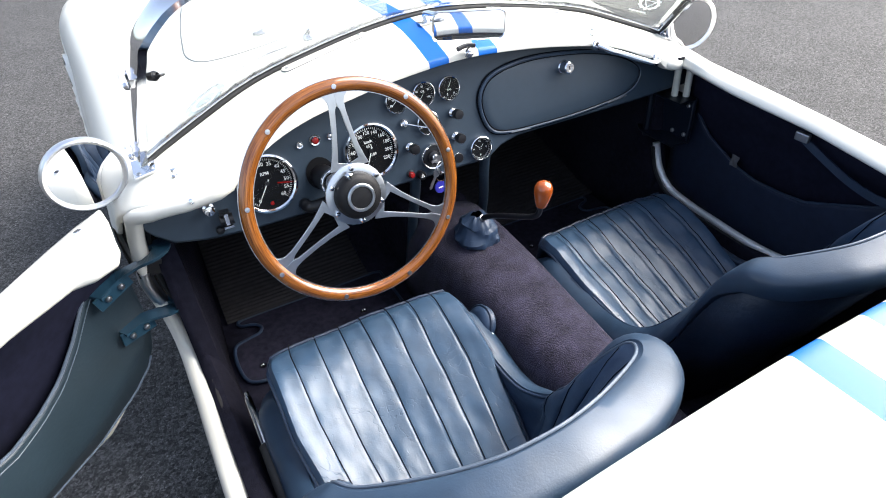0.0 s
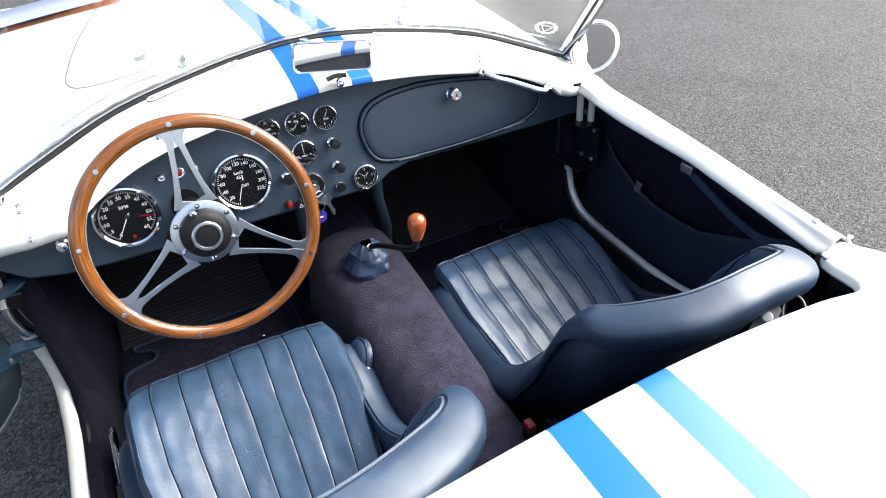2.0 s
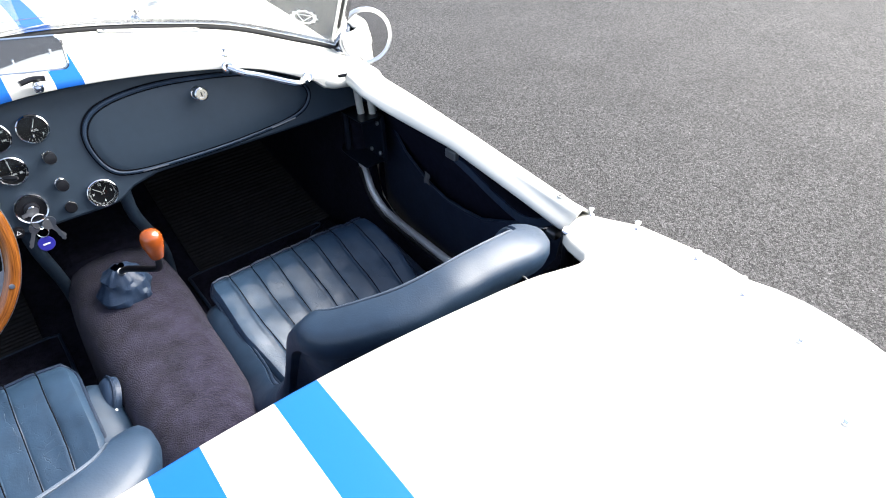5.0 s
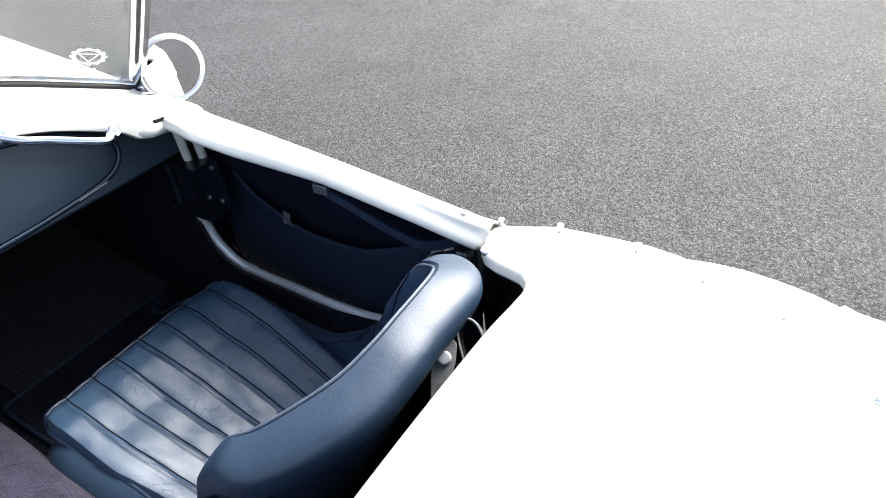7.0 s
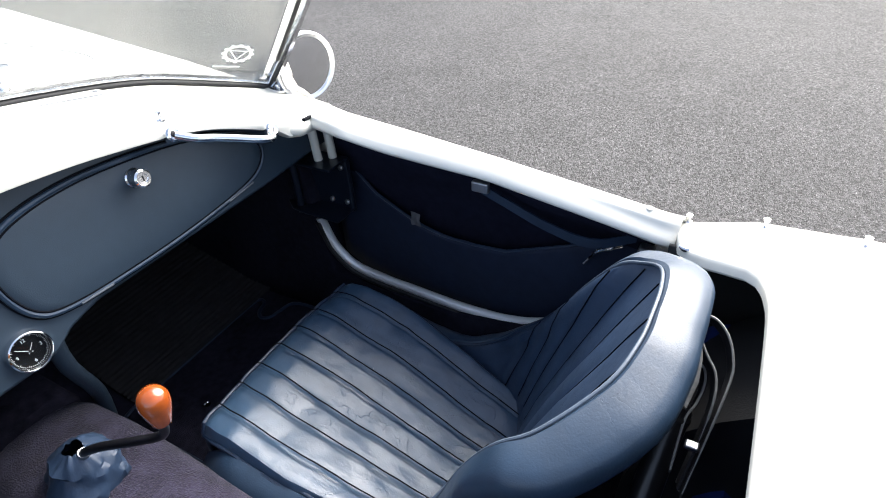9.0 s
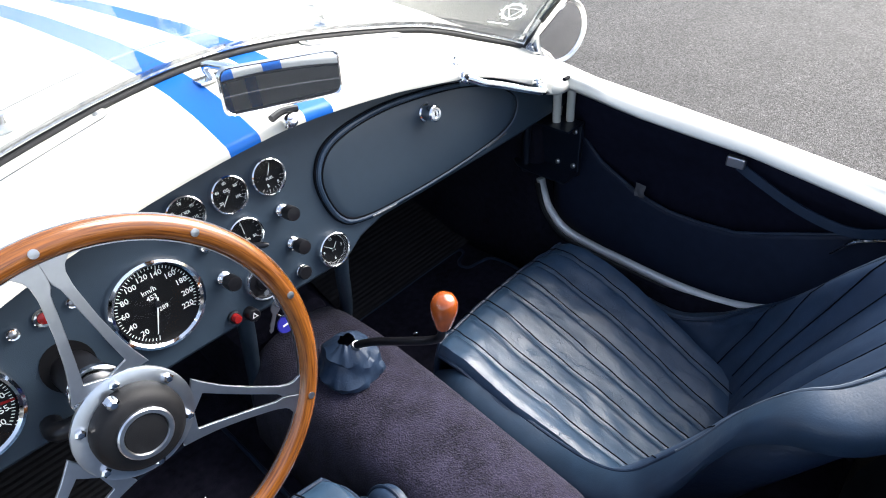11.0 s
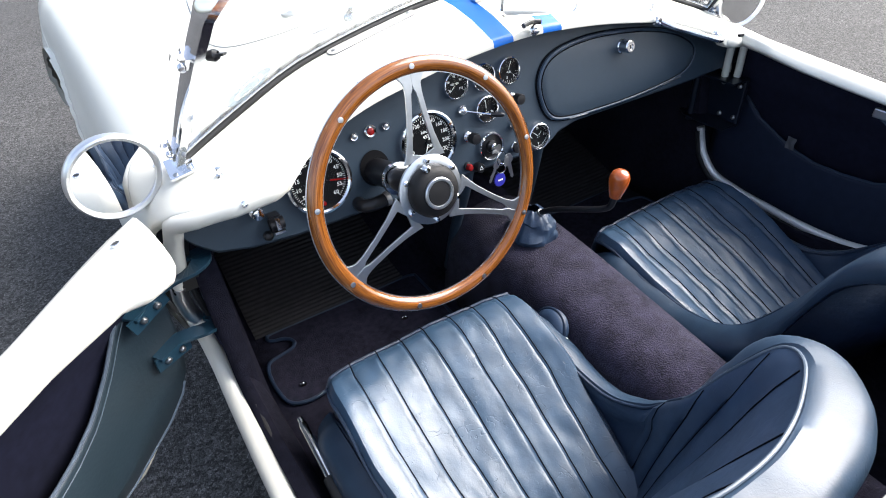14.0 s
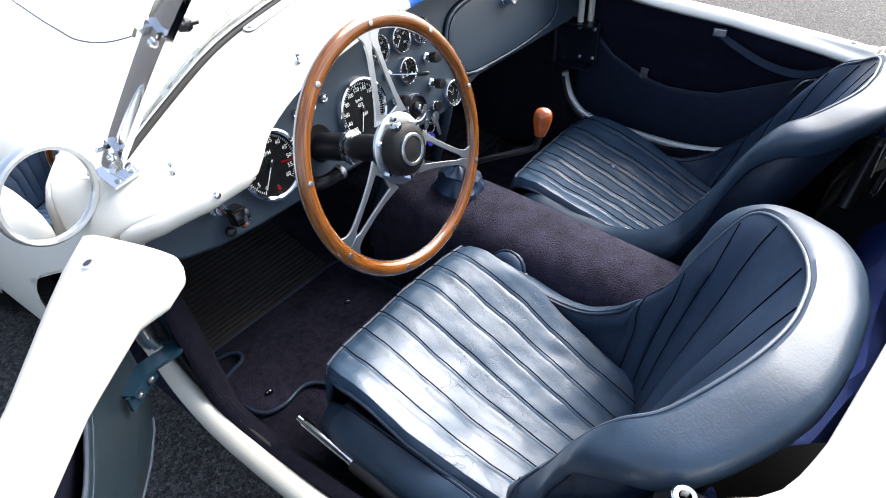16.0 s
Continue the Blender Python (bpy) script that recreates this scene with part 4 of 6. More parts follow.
def make_gauge(x, z, r, numerals, label, caption="", needle=0.0, start=225, sweep=270, ticks=31, size=0.15, radius=0.68, second=None, extra=()):
    g = new("gauge")
    g.parent = dash
    g["label"] = label
    m = on_dash(x, z)
    lathe("bezel", [(r, -0.004), (r, 0.006), (r * 0.97, 0.0095), (r * 0.91, 0.0105), (r * 0.855, 0.008), (r * 0.84, 0.003), (r * 0.84, 0.001)], CHROME, g, "bright chrome bezel", 48, m)
    lathe("dial", [(r * 0.87, 0.0), (r * 0.865, 0.0016), (0.001, 0.0018)], DIAL, g, "black dial", 40, m)
    geos = []
    for k in range(ticks):
        a = radians(start - sweep * k / (ticks - 1))
        long = 0.10 if k % max(1, (ticks - 1) // max(1, len(numerals) - 1)) == 0 else 0.055
        mm = m @ pose(0, 0, 0.0022, 0, 0, math.degrees(a))
        geos.append(box_geo((r * (0.81 - long / 2), 0, 0), (r * long, r * 0.016, 0.0003), mm))
    for k, s in enumerate(numerals):
        if not s:
            continue
        a = radians(start - sweep * k / max(1, len(numerals) - 1))
        geos.append(text_geo(s, r * size * 0.88, m @ Matrix.Translation((r * radius * 0.94 * math.cos(a), r * radius * 0.94 * math.sin(a), 0.0022))))
    for s, px, py, sz in extra:
        geos.append(text_geo(s, r * sz, m @ Matrix.Translation((r * px, r * py, 0.0022))))
    obj("markings", *join(*geos), WHITE_INK, g, "white dial markings", smooth=False)
    for ang, ln, mat in [(needle, 0.66, WHITE_INK)] + ([second] if second else []):
        mm = m @ pose(0, 0, 0.0036, 0, 0, ang)
        obj("needle", *prism_geo([(-r * 0.14, -r * 0.02), (r * ln, -r * 0.008), (r * ln, r * 0.008), (-r * 0.14, r * 0.02)], 0.0006, mm), mat, g, "white needle", smooth=False)
    lathe("needle_hub", [(r * 0.075, 0.002), (r * 0.07, 0.0055), (0.001, 0.006)], BLACK, g, "", 16, m)
    gl = lathe("lens", [(r * 0.865, 0.0068), (r * 0.6, 0.0078), (0.001, 0.0082)], GLASS, g, "clear lens", 32, m)
    gl.visible_shadow = False
    return m, g


SP, TA = (-0.226, 0.706), (-0.447, 0.700)
m_sp, g_sp = make_gauge(*SP, 0.0605, ["", "20", "40", "60", "80", "100", "120", "140", "160", "180", "200", "220"], "large round speedometer in kilometres", needle=247, start=250, sweep=284, ticks=56, size=0.19, radius=0.68,
                 extra=(("km/h", -0.04, 0.33, 0.15), ("453", -0.04, 0.17, 0.15), ("289", 0.08, -0.14, 0.14)))
m_ta, g_ta = make_gauge(*TA, 0.0605, ["0", "5", "10", "15", "20", "25", "30", "35", "40", "45", "50", "55", "60"], "large round rev counter", needle=236, start=236, sweep=284, ticks=61, size=0.19, radius=0.68,
                 extra=(("RPM", 0, 0.32, 0.15),))
obj("red_line", *prism_geo([(0.020, -0.0015), (0.050, -0.0015), (0.050, 0.0015), (0.020, 0.0015)], 0.0005, m_ta @ pose(0, 0, 0.0026, 0, 0, -12)), RED, g_ta, "red limit mark", smooth=False)
lathe("warning_lens", [(0.004, 0.002), (0.0035, 0.004), (0.001, 0.0045)], RED, g_ta, "", 14, m_ta @ Matrix.Translation((0, -0.042, 0)))
make_gauge(-0.030, 0.791, 0.0265, ["", "", "", ""], "small fuel gauge", needle=62, start=235, sweep=-110, ticks=9, extra=(("FUEL", 0.1, -0.15, 0.2), ("E", -0.1, -0.5, 0.24), ("F", 0.5, -0.5, 0.24)))
make_gauge(-0.090, 0.792, 0.0265, ["20", "40", "60", "80", "100"], "small oil pressure gauge", needle=228, start=215, sweep=250, ticks=21, size=0.24, radius=0.60, extra=(("OIL", 0, 0.18, 0.24),))
make_gauge(-0.152, 0.792, 0.0265, ["30", "50", "70", "90", "110"], "small water temperature gauge", needle=222, start=215, sweep=250, ticks=21, size=0.24, radius=0.60, extra=(("WATER", 0, 0.05, 0.2),))
make_gauge(-0.090, 0.732, 0.0265, ["30", "0", "30"], "small ammeter", needle=90, start=210, sweep=-240 + 480, ticks=13, size=0.24, radius=0.62, extra=(("AMPS", 0, -0.32, 0.2),))
make_gauge(0.031, 0.645, 0.0285, ["12", "", "", "3", "", "", "6", "", "", "9", "", "", ""], "small round clock", needle=140, start=90, sweep=360, ticks=61, size=0.26, radius=0.60, second=(48, 0.42, WHITE_INK))


def make_ignition():
    m = on_dash(-0.089, 0.658)
    g = new("ignition_switch")
    g.parent = dash
    g["label"] = "round ignition and lighting switch with chrome rim"
    lathe("bezel", [(0.029, -0.004), (0.029, 0.006), (0.027, 0.009), (0.0245, 0.008), (0.0245, 0.002)], CHROME, g, "chrome bezel", 40, m)
    lathe("face", [(0.025, 0), (0.0245, 0.003), (0.013, 0.004), (0.012, 0.009), (0.009, 0.010), (0.001, 0.010)], BLACK, g, "black switch face", 32, m)
    lathe("barrel", [(0.007, 0.008), (0.007, 0.016), (0.005, 0.018), (0.001, 0.018)], CHROME, g, "chrome lock barrel", 20, m)
    # keys hang from the barrel
    k = empty("key_ring", "bunch of steel keys with a blue round fob", "keys")
    def ring(name, c, r, tilt, mat, th=0.0011):
        a = np.linspace(0, 2 * math.pi, 28, endpoint=False)
        mm = Matrix.Translation(c) @ pose(0, 0, 0, *tilt)
        return tube(name, [mm @ Vector((r * math.cos(t), r * math.sin(t), 0)) for t in a], th, mat, k, "", 6, True)
    o = m @ Vector((0, 0, 0.024))
    def key(at, tilt, length=0.045):
        mm = Matrix.Translation(at) @ pose(0, 0, 0, *tilt)
        bow = [(0.011 * math.cos(t), 0.009 * math.sin(t)) for t in np.linspace(0.35, 2 * math.pi - 0.35, 18)]
        out = bow + [(length * 0.55, -0.0032), (length * 0.7, -0.0045), (length * 0.8, -0.0025), (length * 0.9, -0.004), (length, 0.0), (length * 0.93, 0.0032)]
        out = out[18:] + out[:18]
        obj("key", *prism_geo(out, 0.0018, mm), STEEL, k, "flat steel key", smooth=False)
    key((o.x, o.y - 0.004, o.z), (90, 0, 200), 0.02)
    ring("split_ring", (o.x + 0.002, o.y - 0.012, o.z - 0.018), 0.014, (80, 0, 20), CHROME)
    ring("chain_link", (o.x - 0.001, o.y - 0.014, o.z - 0.038), 0.010, (70, 20, -30), CHROME)
    key((o.x + 0.012, o.y - 0.016, o.z - 0.026), (90, 62, 20), 0.042)
    key((o.x + 0.018, o.y - 0.014, o.z - 0.022), (90, 78, -10), 0.046)
    key((o.x - 0.010, o.y - 0.013, o.z - 0.026), (90, 120, 10), 0.040)
    mm = basis((o.x - 0.004, o.y - 0.016, o.z - 0.062), (0.05, -1, 0.15), (1, 0, 0))
    lathe("fob", [(0.0135, -0.002), (0.0145, 0), (0.0135, 0.002), (0.001, 0.0024)], BLUE_FOB, k, "blue enamel fob", 28, mm)
    obj("fob_mark", *prism_geo([(-0.006, -0.0015), (0.006, -0.0015), (0.006, 0.0015), (-0.006, 0.0015)], 0.0004, mm @ Matrix.Translation((0, 0, 0.0024))), WHITE_INK, k, "", smooth=False)


make_ignition()


def pull_knob(x, z, length=0.026, r=0.0108, label="black ribbed pull switch on a chrome collar"):
    m = on_dash(x, z)
    g = new("pull_switch")
    g.parent = dash
    g["label"] = label
    lathe("collar", [(0.0105, 0), (0.0105, 0.004), (0.008, 0.007), (0.006, 0.008)], CHROME, g, "chrome collar", 20, m)
    lathe("stem", [(0.0045, 0.006), (0.0045, length * 0.6)], STEEL, g, "", 12, m)
    v, f = lathe_geo([(r * 0.7, length * 0.5), (r, length * 0.55), (r, length * 0.9), (r * 0.9, length), (0.001, length * 1.02)], 24, m)
    obj("knob", v, f, BLACK, g, "black knob")


for kx, kz, kl in ((-0.026, 0.738, 0.033), (-0.027, 0.686, 0.033), (-0.138, 0.691, 0.033), (-0.029, 0.639, 0.012)):
    pull_knob(kx, kz, kl)


def small_lamp(x, z, r, lens, label):
    m = on_dash(x, z)
    g = new("indicator_lamp")
    g.parent = dash
    g["label"] = label
    lathe("rim", [(r, 0), (r, 0.003), (r * 0.85, 0.0045), (r * 0.62, 0.004), (r * 0.6, 0.002)], CHROME, g, "chrome rim", 24, m)
    lathe("lens", [(r * 0.6, 0.001), (r * 0.58, 0.004), (r * 0.3, 0.0055), (0.001, 0.006)], lens, g, "domed lens", 20, m)


small_lamp(-0.335, 0.756, 0.0115, RED, "red warning lamp in a chrome rim")
small_lamp(-0.367, 0.755, 0.0075, STEEL, "small chrome indicator lamp")
small_lamp(-0.304, 0.757, 0.0075, STEEL, "small chrome indicator lamp")


def make_switches():
    # long lever of the indicator switch
    g = new("indicator_switch")
    g.parent = dash
    m = on_dash(-0.143, 0.743)
    g["label"] = "chrome indicator switch with a long black-tipped lever"
    lathe("collar", [(0.010, 0), (0.010, 0.005), (0.007, 0.009), (0.004, 0.012), (0.001, 0.013)], CHROME, g, "", 20, m)
    p0, p1 = m @ Vector((0, 0, 0.010)), m @ Vector((0.038, -0.012, 0.040))
    p2 = m @ Vector((0.058, -0.016, 0.055))
    tube("lever", [p0, p1], 0.0018, CHROME, g, "thin chrome lever", 8)
    tube("lever_tip", smooth_path([p1, (p1 + p2) / 2, p2], 8), [0.003, 0.004, 0.0045, 0.0045, 0.0045, 0.0045, 0.004, 0.002], BLACK, g, "black tip", 10)
    # red button and hazard switch
    m = on_dash(-0.147, 0.633)
    g = new("warning_button")
    g.parent = dash
    g["label"] = "red illuminated push button"
    lathe("collar", [(0.009, 0), (0.009, 0.004), (0.007, 0.005)], BLACK, g, "", 18, m)
    lathe("button", [(0.0065, 0.004), (0.0065, 0.012), (0.005, 0.014), (0.001, 0.0145)], RED, g, "red button", 18, m)
    m = on_dash(-0.125, 0.626)
    g = new("hazard_switch")
    g.parent = dash
    g["label"] = "black hazard pull switch marked with a triangle"
    lathe("knob", [(0.0095, 0), (0.0095, 0.014), (0.008, 0.016), (0.001, 0.016)], BLACK, g, "", 20, m)
    tri = [(0.0055 * math.cos(radians(a)), 0.0055 * math.sin(radians(a))) for a in (90, 210, 330)]
    inner = [(0.0030 * math.cos(radians(a)), 0.0030 * math.sin(radians(a))) for a in (90, 210, 330)]
    v = [m @ Vector((x, y, 0.0164)) for x, y in tri + inner]
    obj("triangle_mark", v, [(i, (i + 1) % 3, 3 + (i + 1) % 3, 3 + i) for i in range(3)], WHITE_INK, g, "white triangle", smooth=False)
    # overdrive style lever switch near the left end
    g = new("lever_switch")
    g.parent = dash
    g["label"] = "black flip switch below a chrome knob"
    m = on_dash(-0.564, 0.684)
    lathe("chrome_knob", [(0.011, 0), (0.011, 0.004), (0.006, 0.006), (0.006, 0.014), (0.009, 0.016), (0.009, 0.022), (0.001, 0.023)], CHROME, g, "ribbed chrome knob", 24, m)
    m = on_dash(-0.540, 0.660)
    obj("switch_body", *join(box_geo((0, 0, 0.011), (0.018, 0.030, 0.022), m), lathe_geo([(0.011, -0.012), (0.011, 0.012)], 20, m @ Matrix.Translation((0, 0, 0.020)) @ pose(0, 0, 0, 0, 90, 0))), BLACK, g, "black switch body", smooth=False)
    obj("clasp", *join(box_geo((0.0, 0.004, 0.033), (0.007, 0.022, 0.003), m), box_geo((0.0, -0.012, 0.030), (0.018, 0.004, 0.006), m)), CHROME, g, "chrome clasp", smooth=False)
    m = on_dash(-0.556, 0.638)
    lathe("rubber_button", [(0.008, 0), (0.008, 0.008), (0.005, 0.011), (0.001, 0.012)], BLACK, g, "", 18, m)
    # fixing screws along the upper edge
    for x in (-0.03, 0.03, 0.09, 0.20, 0.27, -0.27, -0.40):
        z = dash_top(x) - 0.012
        lathe("screw", [(0.0045, 0), (0.0045, 0.0015), (0.003, 0.003), (0.001, 0.0032)], CHROME, dash, "", 14, on_dash(x, z))


make_switches()


def make_glove_box():
    ctrl = [(0.042, 0.742), (0.060, 0.783), (0.105, 0.803), (0.185, 0.810), (0.279, 0.803), (0.37, 0.788), (0.45, 0.763), (0.503, 0.728), (0.500, 0.694), (0.455, 0.671), (0.341, 0.660), (0.22, 0.658), (0.102, 0.664), (0.058, 0.686)]
    loop = smooth_path(ctrl, 90, closed=True)
    g = new("glove_box_lid")
    g.parent = dash
    g["label"] = "slate vinyl glove box lid with piped edge and chrome lock"
    c = loop.mean(0)
    v, f = [], []
    for sc, off in ((1.0, -0.001), (1.0, 0.004), (0.985, 0.007), (0.9, 0.0085), (0.5, 0.010)):
        for x, z in loop:
            xx, zz = c[0] + (x - c[0]) * sc, c[1] + (z - c[1]) * (sc if sc < 0.98 else 1 - (1 - sc) * 2)
            v.append(on_dash(xx, zz, off).translation)
    f = grid(5, 90, close_u=True)
    v.append(on_dash(c[0], c[1], 0.0105).translation)
    f += [(4 * 90 + k, 4 * 90 + (k + 1) % 90, 450) for k in range(90)]
    f = [q[::-1] for q in f]
    obj("lid_panel", v, f, VINYL, g, "padded slate vinyl panel")
    tube("lid_piping", [on_dash(x, z, 0.004).translation for x, z in loop], 0.0042, LEATHER_ROLL, g, "glossy navy piping", 8, True)
    gap = [on_dash(c[0] + (x - c[0]) * 1.016, c[1] + (z - c[1]) * 1.05, 0.001).translation for x, z in loop]
    tube("lid_gap", gap, 0.0030, SEAM, g, "", 6, True)
    tube("lid_groove", [on_dash(c[0] + (x - c[0]) * 0.982, c[1] + (z - c[1]) * 0.94, 0.0066).translation for x, z in loop], 0.0018, SEAM, g, "", 6, True)
    m = on_dash(0.268, 0.775, 0.007)
    lathe("lock", [(0.0145, 0), (0.0145, 0.004), (0.0125, 0.006), (0.012, 0.020), (0.0135, 0.021), (0.0135, 0.026), (0.011, 0.028), (0.007, 0.028), (0.0065, 0.0265), (0.001, 0.0265)], CHROME, g, "round chrome lock", 28, m)
    obj("keyhole", *box_geo((0, 0, 0.0268), (0.0022, 0.008, 0.0005), m), BLACK, g, "", smooth=False)
    # two added bars imitate the highlight along the lower piping; no hinges there
    for x0, x1 in ((0.115, 0.165), (0.40, 0.46)):
        z0, z1 = (np.interp(x, [0.1, 0.22, 0.34, 0.455], [0.664, 0.658, 0.660, 0.671]) - 0.003 for x in (x0, x1))
        tube("hinge_strip", [on_dash(x0, z0, 0.007).translation, on_dash(x1, z1, 0.007).translation], 0.0022, FILLER, g, "dull metal hinge strip", 8)


make_glove_box()


# ---- steering wheel ----
WC, WN = Vector((-0.327, -0.1708, 0.7272)), Vector((0.0143, -0.9724, 0.2327)).normalized()
wheel_m = basis(WC, WN, (1, 0, 0))
sw = empty("steering_wheel", "wood-rimmed three-spoke steering wheel with riveted alloy spokes", "steering wheel")
sw.matrix_world = wheel_m


def make_steering():
    ring = [(0.191 * math.cos(a), 0.191 * math.sin(a), 0) for a in np.linspace(0, 2 * math.pi, 96, endpoint=False)]
    v, f = [], []
    for a in np.linspace(0, 2 * math.pi, 96, endpoint=False):
        for k in range(16):
            b = 2 * math.pi * k / 16
            rr = 0.191 + 0.0122 * math.cos(b)
            v.append((rr * math.cos(a), rr * math.sin(a), 0.0106 * math.sin(b)))
    rim = obj("rim", v, grid(96, 16, close_u=True, close_v=True), WOOD, sw, "varnished mahogany rim")
    # grain runs lengthwise round the rim
    uv = rim.data.uv_layers.new(name="grain")
    for poly in rim.data.polygons:
        i0, k0 = divmod(min(poly.vertices) if max(poly.vertices) < 1520 or min(poly.vertices) > 15 else max(poly.vertices), 16)
        for li in poly.loop_indices:
            i, k = divmod(rim.data.loops[li].vertex_index, 16)
            uv.data[li].uv = ((i + (96 if i0 > 90 and i == 0 else 0)) / 96, abs(k - 8) / 8)
    v = []
    for a in np.linspace(0, 2 * math.pi, 96, endpoint=False):
        for rr, z in ((0.1780, -0.0012), (0.2036, -0.0012), (0.2036, 0.0012), (0.1780, 0.0012)):
            v.append((rr * math.cos(a), rr * math.sin(a), z))
    obj("rim_core", v, grid(96, 4, close_u=True, close_v=True), ALLOY, sw, "alloy core of the rim", smooth=False)
    for k in range(9):
        a = radians(90 - 40 * k)
        m = Matrix.Translation((0.191 * math.cos(a), 0.191 * math.sin(a), 0.0100))
        lathe("rivet", [(0.0042, 0), (0.0042, 0.0014), (0.001, 0.0018)], ALLOY, sw, "alloy rivet", 14, m)
    # spokes: forked blades with a long slot
    for k in range(3):
        a = radians(90 - 120 * k)
        m = Matrix.Rotation(a, 4, "Z")
        n = 22
        xs = np.linspace(0.050, 0.183, n)
        outer = [np.interp(x, [0.05, 0.065, 0.085, 0.115, 0.15, 0.166, 0.174, 0.183], [0.036, 0.0305, 0.0245, 0.0185, 0.0140, 0.0145, 0.019, 0.032]) for x in xs]
        inner = [np.interp(x, [0.05, 0.0600, 0.0615, 0.085, 0.115, 0.150, 0.157, 0.158, 0.183], [0.0, 0.0, 0.0195, 0.0150, 0.0098, 0.0045, 0.0025, 0.0, 0.0]) for x in xs]
        zz = [np.interp(x, [0.05, 0.08, 0.15, 0.183], [-0.003, -0.002, 0.0, 0.0]) for x in xs]
        v, f = [], []
        for side in (1, -1):
            o = len(v)
            for x, w, i2, z in zip(xs, outer, inner, zz):
                for yy, dz in ((w, -0.002), (w, 0.002), (i2, 0.002), (i2, -0.002)):
                    v.append(m @ Vector((x, side * yy, z + dz)))
            g = grid(n, 4, close_u=True)
            f += [tuple(i + o for i in (q if side < 0 else q[::-1])) for q in g]
        ob = obj("spoke", v, f, ALLOY, sw, "brushed alloy spoke with a long slot", smooth=False)
        modify(ob, bevel=0.0006)
    hub = Matrix.Translation((0, 0, -0.0155))
    lathe("hub_plate", [(0.054, 0.009), (0.056, 0.011), (0.056, 0.0155), (0.054, 0.0165), (0.040, 0.0165)], ALLOY, sw, "round alloy hub plate", 40, hub)
    for k in range(6):
        a = radians(30 + 60 * k)
        lathe("hub_bolt", [(0.005, 0), (0.005, 0.004), (0.003, 0.006), (0.001, 0.0062)], CHROME, sw, "", 6, hub @ Matrix.Translation((0.0490 * math.cos(a), 0.0490 * math.sin(a), 0.0165)))
    lathe("hub_boss", [(0.0425, 0.014), (0.0425, 0.026), (0.040, 0.033), (0.034, 0.038), (0.026, 0.0395), (0.001, 0.040)], HUB_BLACK, sw, "black hub boss", 40, hub)
    lathe("horn_ring", [(0.0255, 0.038), (0.0255, 0.042), (0.024, 0.0435), (0.0205, 0.0435), (0.0195, 0.0415)], ALLOY, sw, "alloy horn push ring", 36, hub)
    lathe("horn_push", [(0.0195, 0.040), (0.019, 0.0418), (0.010, 0.0428), (0.001, 0.043)], HUB_BLACK, sw, "black horn push", 30, hub)
    obj("trip_lever", *join(box_geo((-0.010, 0.038, 0.011), (0.011, 0.008, 0.009)), lathe_geo([(0.0055, 0), (0.0055, 0.010), (0.003, 0.012)], 12, Matrix.Translation((-0.010, 0.041, 0.011)))), CHROME, sw, "chrome canceller tab", smooth=False)


make_steering()


def make_column():
    col = new("steering_column")
    col.parent = car
    col["label"] = "black steering column with chrome collar and stalk"
    d = Vector((0.0, 0.985, -0.17)).normalized()
    a = WC + WN * -0.0
    p = lambda t: (a + Vector((-0.012 * t / 0.2, 0, 0)) + Vector((0, 0.97, -0.24)).normalized() * t)
    tube("column_tube", [p(0.0), p(0.10)], 0.022, BLACK, col, "black column tube", 24)
    tube("chrome_collar", [p(0.098), p(0.10), p(0.108), p(0.110)], [0.024, 0.029, 0.029, 0.024], CHROME, col, "chrome collar", 24)
    tube("lower_tube", [p(0.108), p(0.185)], 0.024, BLACK, col, "", 24)
    lathe("column_hole", [(0.029, 0.0006), (0.029, 0.0016), (0.001, 0.0018)], DIAL, col, "dark hole in the dash", 30, on_dash(-0.340, 0.690) @ Matrix.Diagonal((1, 1.15, 1, 1)))
    st = [on_dash(-0.385, 0.638, 0.0).translation, on_dash(-0.385, 0.638, 0.02).translation, on_dash(-0.37, 0.638, 0.030).translation, on_dash(-0.345, 0.640, 0.032).translation]
    tube("stalk", smooth_path(st, 14), 0.012, BLACK, col, "black stalk", 14)
    tube("stalk_tip", [on_dash(-0.346, 0.640, 0.032).translation, on_dash(-0.337, 0.641, 0.032).translation], [0.0135, 0.0135], STEEL, col, "", 16)


make_column()


